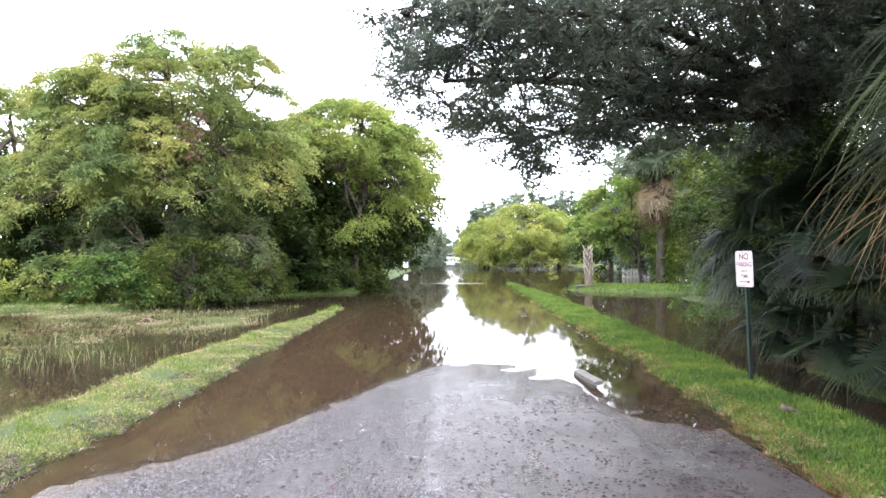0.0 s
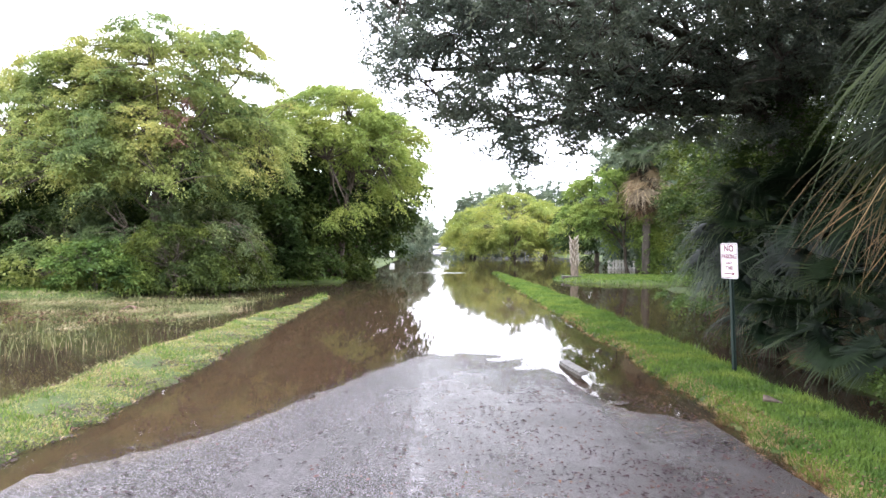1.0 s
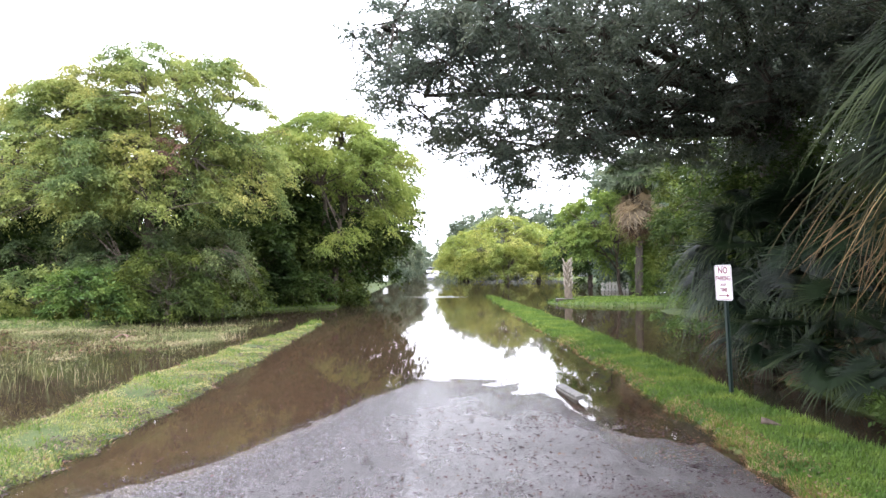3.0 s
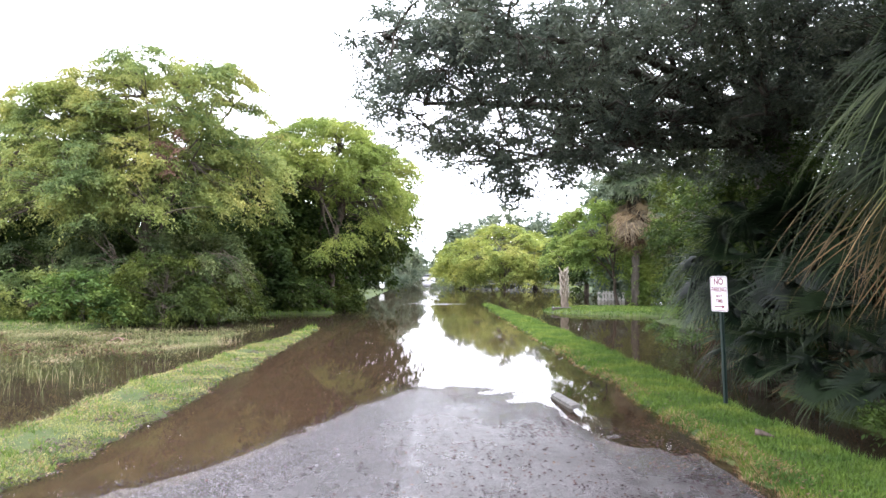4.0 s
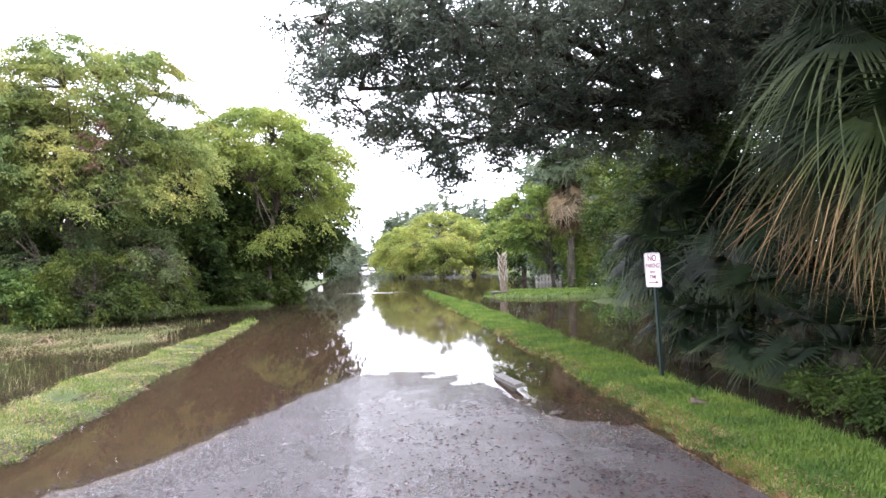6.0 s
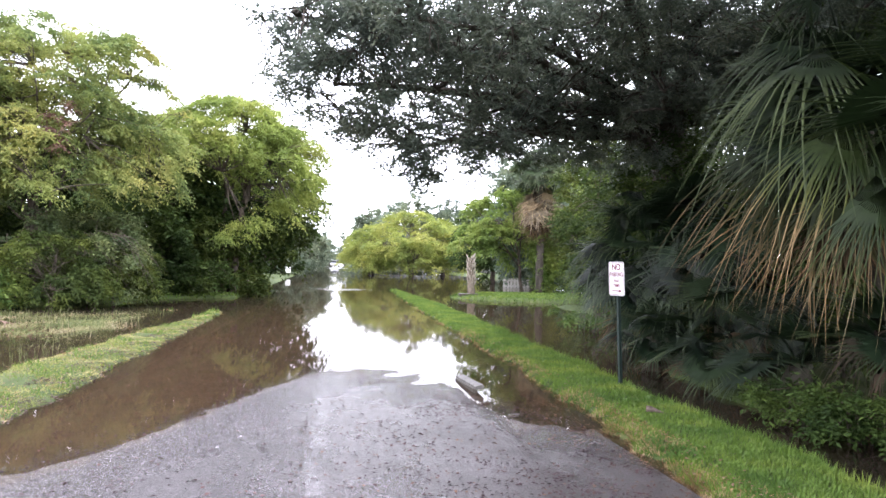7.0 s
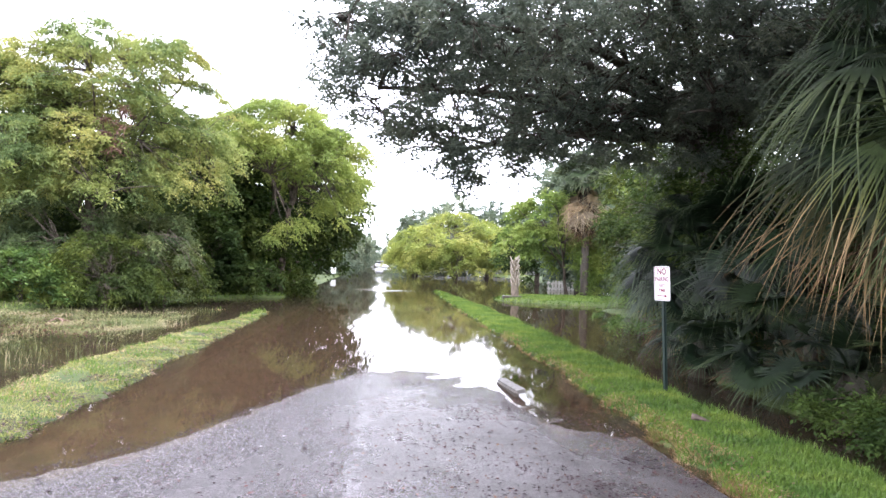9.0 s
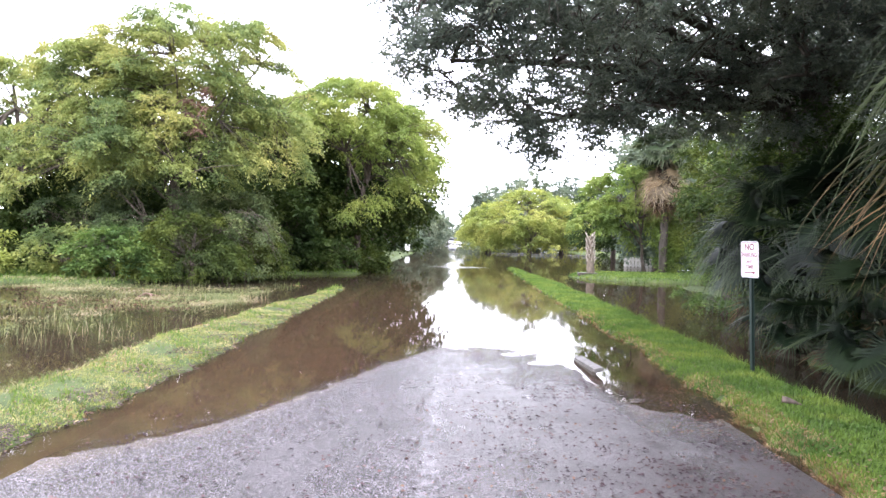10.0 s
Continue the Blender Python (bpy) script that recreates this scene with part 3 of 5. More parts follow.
# ---- trees of the wood beside the drowned field ----
WOOD = "trees of the wood"
big_tree = tree("broadleaf_tree", (-9.2, 24.5, 0.1), [(-8.9, 24.0, 7.0, 2.6, 2.6, 2.3), (-11.6, 23.8, 6.1, 1.9, 2.2, 2.2), (-7.1, 23.8, 6.8, 1.5, 1.8, 1.8), (-9.6, 24.2, 5.2, 3.0, 1.8, 2.2), (-12.7, 24.2, 6.6, 1.7, 1.8, 1.6), (-10.4, 23.6, 6.9, 1.8, 1.8, 1.8), (-12.0, 23.0, 4.4, 2.4, 2.0, 1.6), (-9.4, 22.6, 4.3, 2.6, 2.0, 1.7), (-6.5, 23.8, 4.7, 1.6, 1.8, 1.4)],
     2250, M["leaf_left"], M["bark"], "tall broadleaf tree with mixed green and yellowing leaves", 0.11, 0.45, 0.5, 8, 8, trunks=4, trunk_r=0.13, limbs=22, droop=0.55, group=WOOD, flat=0.6, pad=(0.95, 9),
     gaps=[(-6.3, 23.8, 6.7, 0.75, 2.5, 0.5), (-10.9, 23.5, 4.9, 0.4, 2.5, 0.25)])
wv, wtri = sprays(np.array([(-7.9 + 0.25 * math.sin(9 * k), 21.6, 4.6 + 0.22 * k) for k in range(6)]), 0.4, 12, 8, 0.11, 0.4, 0.5)
part_np("withered_spray", (wv - np.array((-9.2, 24.5, 0.1)), wtri), M["leaf_dry"], big_tree, "withered reddish-brown leaves", kind="stuff")
tree("broadleaf_tree", (-15.5, 26, 0.1), [(-15.8, 26, 5.7, 3.0, 2.8, 2.4), (-13.6, 24.8, 4.0, 2.2, 1.8, 1.7), (-17.5, 24.5, 3.8, 2.6, 2.0, 2.0)],
     540, M["leaf_left"], M["bark"], "broadleaf tree with green and yellow-green leaves at the wood's edge", 0.13, 0.5, 0.45, 8, 9, trunks=2, limbs=14, droop=0.5, group=WOOD, flat=0.75, pad=(0.9, 9))
tree("broadleaf_tree", (-4.9, 31, 0.1), [(-4.4, 30.5, 6.6, 2.5, 2.6, 1.85), (-2.4, 30.3, 5.5, 1.9, 2.0, 1.7), (-6.2, 29.4, 6.1, 2.1, 2.0, 1.5), (-1.7, 30.0, 3.9, 0.9, 1.1, 0.8), (-3.4, 28.9, 2.9, 0.8, 0.6, 0.3)],
     1300, M["leaf_lime"], M["bark"], "broadleaf tree with lime green leaves leaning over the flooded road", 0.115, 0.45, 0.52, 8, 8, trunks=3, limbs=16, droop=0.55, group=WOOD, flat=0.65, pad=(0.95, 9))
# Deep shade of the wood is put into the dark leaves used here.
for x, y, lobes, n, lab in [(-7.5, 30.5, [(-7.4, 30.0, 3.6, 2.8, 1.8, 3.2), (-6.2, 30.5, 2.4, 2.2, 1.5, 2.2)], 420, "broadleaf tree inside the wood with shade-darkened green leaves"),
                            (-12.5, 30, [(-12.5, 30, 3.6, 5.0, 2.2, 3.6)], 480, "broadleaf tree deep in the wood with shade-darkened green leaves"),
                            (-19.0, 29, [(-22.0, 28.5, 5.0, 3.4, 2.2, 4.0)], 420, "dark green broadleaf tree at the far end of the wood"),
                            (-17.0, 30, [(-17.0, 30, 3.2, 3.6, 2.0, 3.2)], 480, "broadleaf tree deep in the wood with shade-darkened green leaves"),
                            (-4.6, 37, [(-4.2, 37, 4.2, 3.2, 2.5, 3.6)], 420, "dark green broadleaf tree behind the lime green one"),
                            (-10, 36, [(-10, 36, 3.6, 4.5, 2.2, 3.6)], 300, "broadleaf tree deep in the wood with shade-darkened green leaves")]:
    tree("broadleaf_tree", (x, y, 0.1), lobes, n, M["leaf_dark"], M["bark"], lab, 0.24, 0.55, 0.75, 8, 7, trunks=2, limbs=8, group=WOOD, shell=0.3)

SHRUB = "shrubs at the wood's edge"


def shrub(base, r, h, leaf, label, clumps=60, size=0.13, radius=0.4, width=0.5, droop=0.25, group=SHRUB, per_twig=8, name="shrub", pad=None):
    x, y, z = base
    return tree(name, base, [(x, y, z + h * 0.5, r, r * 0.85, h * 0.5), (x + r * 0.45, y - r * 0.2, z + h * 0.33, r * 0.65, r * 0.6, h * 0.33)], clumps, leaf, M["bark"], label,
                size, width, radius, 10, per_twig, 0.04, 3, 5, droop, 0.45, group, "shrub", pad=pad)


shrub((-9.9, 20.7, 0.08), 1.1, 1.6, M["leaf_shrub"], "bright green vine-covered shrub at the wood's edge", 130, 0.11, pad=(0.5, 6))
shrub((-11.8, 21.5, 0.08), 1.2, 1.5, M["leaf_left"], "yellow-green shrub at the wood's edge", 60)
shrub((-8.0, 21.6, 0.05), 1.5, 2.4, M["leaf_vine"], "dark green drooping shrub at the wood's edge", 160, 0.11, droop=0.7, width=0.35, pad=(0.6, 6))
for x, y, r, h, n in [(-9.7, 22.5, 1.8, 3.5, 150), (-7.4, 23.2, 1.4, 3.3, 120), (-12.2, 23.0, 1.6, 3.0, 120)]:
    shrub((x, y, 0.08), r, h, M["leaf_dull"], "tall dull green bush under the big tree", n, 0.11, 0.45, 0.4, 0.6, pad=(0.6, 6))
# Bushes added to close gaps, the wood's shade kept in their dark leaves.
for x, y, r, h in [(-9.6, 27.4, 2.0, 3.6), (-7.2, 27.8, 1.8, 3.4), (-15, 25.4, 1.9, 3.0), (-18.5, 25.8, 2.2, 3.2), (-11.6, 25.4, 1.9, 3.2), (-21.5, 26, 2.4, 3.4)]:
    shrub((x, y, 0.08), r, h, M["leaf_dark"], "undergrowth between the trunks with shade-darkened leaves", 110, 0.2, 0.6)
willowy = shrub((-6.9, 23.6, 0.0), 1.2, 2.4, M["leaf_vine"], "drooping willowy shrub with dull green leaves over the water", 130, 0.12, droop=0.7, width=0.3, pad=(0.55, 6))
shrub((-9.2, 21.0, 0.08), 0.8, 1.3, M["leaf_lime"], "fresh green bush at the wood's edge", 60, 0.11)
shrub((-14.2, 20.6, 0.08), 1.2, 1.5, M["leaf_yellow"], "yellowing vine-covered bush at the wood's edge", 60)
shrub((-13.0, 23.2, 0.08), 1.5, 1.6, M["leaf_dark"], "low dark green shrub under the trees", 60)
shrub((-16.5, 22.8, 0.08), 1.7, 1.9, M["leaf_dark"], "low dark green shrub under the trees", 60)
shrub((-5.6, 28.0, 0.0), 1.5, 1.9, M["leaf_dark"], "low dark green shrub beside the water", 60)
shrub((-3.6, 29.6, 0.0), 0.8, 0.9, M["leaf_vine"], "low green shrub at the water's edge", 40)

for k in range(9):
    s0 = (-0.6 + 0.15 * k, -0.9 - 0.05 * k, 2.2 + 0.1 * math.sin(3 * k))
    e0 = (0.4 + 0.17 * k, -1.35, 1.0 + 0.5 * math.sin(5.1 * k))
    part_np("bare_twig", tube(bent(s0, e0, 0.25, 7, 0.03), np.linspace(0.011, 0.004, 7), 5), M["bark"], willowy, "bare drooping twig")

# far trees along both sides of the flooded road
FAR = "far trees along the road"


def far_tree(x, y, r, h, leaf, label):
    lobes = [(x, y, h * 0.58, r * 0.75, r * 0.7, h * 0.36), (x - r * 0.45, y - 0.6, h * 0.42, r * 0.6, r * 0.6, h * 0.34), (x + r * 0.45, y - 0.6, h * 0.4, r * 0.6, r * 0.6, h * 0.32), (x, y - r * 0.5, h * 0.26, r * 0.8, r * 0.5, h * 0.22)]
    big = y > 90
    return tree("roadside_tree", (x, y, 0.0), lobes, 360 if big else (260 if y > 66 or y < 44 else 120), leaf, M["bark"], label, 0.34 if big else 0.25, 0.6, 1.0 if big else 0.8, 9 if big else 10, 8 if big else 9, 0.22, 1, 6, 0.3, 0.5, FAR)


for x, y, r, h, k in [(-7.2, 46, 2.9, 6.2, "leaf_dark"), (-8.0, 57, 3.3, 6.6, "leaf_dark"), (-5.2, 70, 3.9, 6.8, "leaf_hazed"), (-5.2, 86, 4.4, 7.0, "leaf_hazed"), (-5.8, 112, 5.0, 7.6, "leaf_hazed"),
                      (6.2, 110, 4.6, 10.6, "leaf_hazed"), (10.5, 101, 5.2, 11.4, "leaf_hazed"), (16.0, 101, 5.0, 11.2, "leaf_hazed"), (7.8, 142, 5.2, 8.2, "leaf_hazed"), (21, 98, 6, 9.8, "leaf_hazed"),
                      (-2, 215, 9, 6.0, "leaf_hazed"), (11, 185, 9, 8.0, "leaf_hazed"), (12.6, 57, 3.6, 7.4, "leaf_dark"), (16, 52, 4.0, 7.8, "leaf_dark"), (18, 66, 4.5, 7.6, "leaf_hazed"), (11.8, 41.5, 3.2, 9.8, "leaf_hazed"), (15.0, 43, 3.4, 10.2, "leaf_dark")]:
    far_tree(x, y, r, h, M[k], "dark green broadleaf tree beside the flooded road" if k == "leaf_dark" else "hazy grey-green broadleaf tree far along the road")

for x, y, r, h in [(3.9, 78, 2.6, 5.6), (7.7, 75, 4.4, 7.2), (11.6, 78, 3.0, 6.4)]:
    tree("yellowing_tree", (x, y, -0.1), [(x, y, h * 0.56, r, r, h * 0.42), (x - 1.2, y - 1, h * 0.36, r * 0.85, r * 0.7, h * 0.27), (x + 1.4, y - 1, h * 0.34, r * 0.8, r * 0.7, h * 0.26), (x, y - 1.2, 1.9, r * 0.95, r * 0.6, 0.9)], int(170 * r), M["leaf_yellow"], M["bark"],
         "spreading tree with yellow-green leaves standing in flood water", 0.17, 0.55, 0.75, 8, 9, 0.16, 2, 10, 0.5, 0.35, "yellowing trees", flat=0.55, pad=(1.4, 8))

tree("young_tree", (9.6, 35.9, 0.1), [(8.7, 35.6, 3.7, 2.4, 1.6, 2.0), (7.3, 35.2, 2.5, 1.4, 1.3, 1.5), (10.5, 35.6, 3.3, 1.6, 1.4, 1.8)], 560, M["leaf_young"], M["bark"],
     "green broadleaf tree on the mown island", 0.13, 0.52, 0.42, 9, 9, 0.10, 1, 12, 0.45, 0.35, flat=0.75, pad=(0.7, 8))
shrub((12.2, 34.4, 0.1), 1.5, 3.6, M["leaf_shrub"], "green shrub beside the cabbage palm on the island", 120, 0.16, 0.5)

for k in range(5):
    shrub((5.5 + 5.2 * k, 97.5 + (k % 3), 0.1), 3.4, 3.4 + 0.5 * (k % 2), M["leaf_hazed"], "low hazy grey-green hedge bush behind the rail fence", 50, 0.45, 1.0, group="bushes behind the rail fence")

# ---- big oak reaching over the road ----
oak = empty("oak_tree", (6.6, 13.2, 0.0))
tagged(oak, "large dark oak reaching over the flooded road", "tree")
OB = np.array((6.6, 13.2, 0.0))
part_np("trunk", tube(bent((0, 0, -0.3), (-0.35, -0.2, 4.6), 0, 9, 0.04), [0.5, 0.42, 0.38, 0.36, 0.35, 0.34, 0.34, 0.32, 0.26], 12, 0.04), M["bark_dark"], oak, smooth=True)
oak_fine, oak_cs, oak_tips = [], [], []
for start, end, sag, r, subs in [((-0.3, -0.1, 3.9), (-5.6, -2.6, 3.2), 0.3, 0.17, 26), ((-0.3, -0.1, 4.3), (-6.7, -3.3, 3.95), 0.2, 0.15, 34), ((-0.3, -0.1, 4.4), (-7.2, -3.6, 4.75), 0.25, 0.12, 26), ((-0.3, -0.1, 4.4), (-5.7, -4.6, 4.5), 0.3, 0.13, 30),
                                 ((-0.3, -0.1, 4.4), (-4.2, -6.4, 5.0), 0.4, 0.13, 26), ((-0.3, 0, 4.5), (-6.4, -0.8, 5.3), 0.4, 0.14, 24), ((-0.3, 0, 4.5), (-3.9, -2.6, 6.2), 0.2, 0.15, 16),
                                 ((-0.3, 0, 4.4), (-2.2, -6.0, 5.2), 0.4, 0.13, 26), ((-0.2, 0, 4.4), (0.6, -6.6, 5.0), 0.3, 0.13, 24), ((-0.2, 0, 4.4), (2.2, -4.0, 5.4), 0.3, 0.13, 22),
                                 ((-0.3, 0, 4.2), (-4.0, 0.6, 4.6), 0.3, 0.12, 22), ((-0.2, 0, 4.2), (1.6, 2.5, 5.6), 0.3, 0.13, 16), ((-0.3, 0, 4.0), (-1.8, -3.0, 4.2), 0.2, 0.11, 20), ((-0.3, 0, 4.3), (-2.2, -3.2, 6.0), 0.2, 0.11, 14),
                                 ((-0.3, 0, 4.0), (-4.4, -2.0, 3.9), 0.1, 0.08, 16), ((-0.2, 0, 4.2), (0.6, -3.6, 4.5), 0.3, 0.1, 24), ((-0.2, 0, 4.3), (1.4, -5.6, 4.4), 0.4, 0.1, 26), ((-0.3, 0, 4.2), (-0.7, -5.4, 4.5), 0.4, 0.1, 22), ((-0.2, 0, 4.3), (1.9, -3.2, 6.4), 0.2, 0.1, 24)]:
    line = bent(start, end, sag, 10, 0.07)
    part_np("limb", tube(line, np.linspace(r, 0.025, 10), 8, 0.05), M["bark_dark"], oak, smooth=True)
    for k in range(subs):
        s = line[rng.integers(3, 10)]
        e = s + np.clip(rng.normal(0, 1, 3), -1.3, 1.3) * np.array([0.68, 0.8, 0.34]) + np.array([-0.2, 0, 0.2])
        e[0], e[2] = max(e[0], -7.6), max(e[2], 3.1)
        sub = bent(s, e, 0.08, 5, 0.04)
        oak_fine.append(tube(sub, np.linspace(0.03, 0.007, 5), 5))
        for q in (sub[-1], sub[2] + rng.normal(0, 0.2, 3)):
            oak_cs.append(q)
        for j in range(2):
            e2 = sub[3] + rng.normal(0, 0.4, 3) * np.array([1, 1, 0.6])
            e2[0] = max(e2[0], -7.8)
            oak_fine.append(tube(bent(sub[3], e2, 0.03, 3), np.linspace(0.012, 0.004, 3), 4))
            oak_cs.append(e2)
    for q in (7, 8, 9, 9):
        oak_cs.append(line[q] + rng.normal(0, 0.18, 3))
    oak_tips.append(line)
# Lobes with y under 7.5 hang unseen overhead, added to cast shade.
oak_lobes = [(-0.4, 9.6, 4.5, 0.8, 0.9, 0.8), (0.4, 9.3, 4.95, 1.1, 0.9, 0.8), (-0.6, 9.6, 3.75, 0.45, 0.7, 0.4), (1.05, 10.1, 3.0, 0.42, 0.5, 0.42), (1.2, 10.0, 2.75, 0.3, 0.4, 0.3), (0.2, 9.9, 3.42, 0.75, 0.6, 0.18), (1.95, 10.2, 3.15, 0.4, 0.5, 0.42), (8.6, 10.5, 5.4, 2.0, 1.4, 1.4), (7.4, 13.0, 4.7, 1.3, 1.0, 1.0), (8.8, 14.5, 5.0, 1.8, 1.2, 1.4), (7.2, 14.0, 3.7, 1.0, 0.9, 0.8), (5.9, 11.2, 4.6, 1.0, 0.8, 0.8), (5.2, 9.6, 5.4, 1.6, 1.0, 0.8), (4.1, 12.0, 3.5, 1.3, 0.7, 0.35), (5.3, 12.2, 3.5, 1.0, 0.7, 0.45), (6.6, 7.6, 5.4, 1.8, 1.4, 0.9), (-0.2, 9.6, 4.05, 0.8, 1.1, 0.75), (0.8, 10.1, 4.1, 1.2, 1.4, 0.75), (1.0, 10.3, 3.2, 0.55, 0.8, 0.5), (2.15, 10.8, 3.4, 0.7, 0.9, 0.45), (1.4, 9.0, 4.5, 1.3, 1.3, 0.8), (0.2, 10.0, 3.6, 0.7, 0.9, 0.4), (7.6, 8.6, 5.2, 2.0, 1.4, 1.2), (6.0, 8.2, 4.9, 1.3, 1.2, 0.8), (3.0, 5.6, 5.7, 2.2, 2.0, 0.6), (4.0, 2.6, 5.9, 2.6, 2.2, 0.6), (1.8, 7.3, 5.5, 1.6, 1.2, 0.5), (2.6, 9.2, 4.9, 1.4, 1.3, 0.7), (4.2, 9.6, 5.0, 1.4, 1.2, 0.8), (3.6, -0.3, 5.9, 2.4, 2.0, 0.6), (5.6, 3.2, 5.6, 1.8, 2.4, 0.7), (5.6, -0.6, 5.7, 1.8, 2.0, 0.7)]
oak_line = np.concatenate(oak_tips + [np.array(oak_cs)])
for q in clump_centres(oak_lobes, 1750, 0.15) - OB:
    k = oak_line[np.argmin(np.linalg.norm(oak_line - q, axis=1))]
    oak_fine.append(tube(bent(k, q, 0.04, 4, 0.03), np.linspace(0.009, 0.004, 4), 4))
    oak_cs.append(q)
part_np("fine_branchwork", joined(oak_fine), M["bark_dark"], oak, kind="stuff", smooth=True)
oak_cs = np.array(oak_cs)
# open pockets where the sky shows between the boughs
for x, y, z, ax, ay, az in [(-0.2, 9.9, 3.72, 0.34, 2.2, 0.2), (0.92, 10.0, 3.57, 0.22, 2.2, 0.17), (1.18, 10.0, 3.92, 0.24, 2.2, 0.15), (0.1, 9.8, 3.9, 0.2, 2.0, 0.14), (0.32, 9.8, 4.2, 0.4, 2.0, 0.08), (-0.72, 9.7, 3.42, 0.2, 2.0, 0.16),
                           (2.55, 10.0, 4.42, 0.3, 2.2, 0.15), (3.0, 10.0, 3.72, 0.35, 2.2, 0.09), (1.55, 10.2, 3.0, 0.26, 2.2, 0.24), (0.1, 10.0, 2.95, 0.55, 2.4, 0.3), (3.3, 9.8, 4.75, 0.3, 2.0, 0.12)]:
    p = (oak_cs + OB - np.array((x, y, z))) / np.array((ax, ay, az))
    oak_cs = oak_cs[np.linalg.norm(p, axis=1) > rng.uniform(0.8, 1.25, len(p))]
oak_cs = oak_cs[(oak_cs[:, 0] > -5.4) | (rng.random(len(oak_cs)) < 0.88)]
part_np("crown", sprays(oak_cs, 0.28, 8, 13, 0.064, 0.44, 0.25, None, 0.35), M["leaf_oak"], oak)
# Unseen boughs added overhead to keep light off the palms and verge.
over = clump_centres([(5.2, 6.4, 6.0, 2.2, 1.8, 0.6), (4.6, 3.0, 6.1, 2.6, 2.4, 0.6), (4.6, -1.0, 6.1, 2.6, 2.6, 0.6), (7.5, 4.0, 6.2, 2.0, 3.4, 0.9), (7.5, -1.5, 6.2, 2.0, 3.0, 0.9), (2.2, 4.0, 6.2, 1.4, 2.4, 0.4), (8.5, 9.0, 6.4, 2.2, 2.2, 0.9), (5.5, -5.0, 6.2, 3.2, 2.6, 0.8)], 900, 0.1) - OB
part_np("crown", sprays(over, 0.6, 7, 8, 0.19, 0.55, 0.25, None, 0.6), M["leaf_oak"], oak, "unseen leafy boughs added above the verge for shade")

# ---- undergrowth behind the palms ----
UNDER = "undergrowth behind the palms"
# Thickets at y 1.6 and -1.4 are unseen additions that block light.
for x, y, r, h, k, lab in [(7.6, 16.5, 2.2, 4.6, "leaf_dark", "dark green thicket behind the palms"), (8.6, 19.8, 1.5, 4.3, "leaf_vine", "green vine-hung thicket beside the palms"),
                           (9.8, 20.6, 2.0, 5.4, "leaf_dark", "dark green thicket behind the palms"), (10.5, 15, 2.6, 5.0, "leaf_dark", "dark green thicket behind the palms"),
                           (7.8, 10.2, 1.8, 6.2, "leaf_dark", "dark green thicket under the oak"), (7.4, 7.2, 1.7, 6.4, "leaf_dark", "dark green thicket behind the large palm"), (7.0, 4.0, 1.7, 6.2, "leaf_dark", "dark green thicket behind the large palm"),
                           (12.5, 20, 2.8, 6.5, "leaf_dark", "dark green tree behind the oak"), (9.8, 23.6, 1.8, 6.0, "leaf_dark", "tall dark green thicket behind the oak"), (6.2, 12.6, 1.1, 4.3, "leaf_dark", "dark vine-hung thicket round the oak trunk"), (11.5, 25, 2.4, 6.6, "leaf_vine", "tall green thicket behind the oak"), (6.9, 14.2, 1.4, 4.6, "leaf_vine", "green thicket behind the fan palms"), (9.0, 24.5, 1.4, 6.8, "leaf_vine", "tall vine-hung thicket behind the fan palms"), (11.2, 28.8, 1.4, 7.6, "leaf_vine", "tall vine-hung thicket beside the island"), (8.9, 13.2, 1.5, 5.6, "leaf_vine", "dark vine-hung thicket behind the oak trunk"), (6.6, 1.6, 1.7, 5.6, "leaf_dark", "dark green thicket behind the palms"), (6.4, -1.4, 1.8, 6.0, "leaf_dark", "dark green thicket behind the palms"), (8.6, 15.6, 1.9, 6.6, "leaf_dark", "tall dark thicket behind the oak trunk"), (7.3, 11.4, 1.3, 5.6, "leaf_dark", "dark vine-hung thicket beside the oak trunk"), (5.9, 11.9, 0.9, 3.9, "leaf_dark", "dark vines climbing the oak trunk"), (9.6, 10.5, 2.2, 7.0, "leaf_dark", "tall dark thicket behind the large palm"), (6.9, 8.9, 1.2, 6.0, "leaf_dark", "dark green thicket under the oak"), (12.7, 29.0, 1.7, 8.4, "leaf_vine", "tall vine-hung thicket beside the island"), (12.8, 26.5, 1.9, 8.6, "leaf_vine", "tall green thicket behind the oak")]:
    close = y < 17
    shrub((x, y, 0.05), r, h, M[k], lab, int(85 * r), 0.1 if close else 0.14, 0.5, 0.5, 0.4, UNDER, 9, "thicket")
shrub((6.0, 16.2, -0.05), 0.9, 1.1, M["leaf_shrub"], "light green bush at the ditch", 40, 0.09, 0.3, group=UNDER)
for x, y, r, h in [(4.6, 5.9, 0.5, 0.55), (4.65, 6.7, 0.42, 0.5), (4.75, 4.9, 0.6, 0.7)]:
    shrub((x, y, -0.05), r, h, M["leaf_bush"], "leafy green bush growing at the ditch", 60, 0.055, 0.26, 0.45, group="bushes at the ditch", per_twig=10)


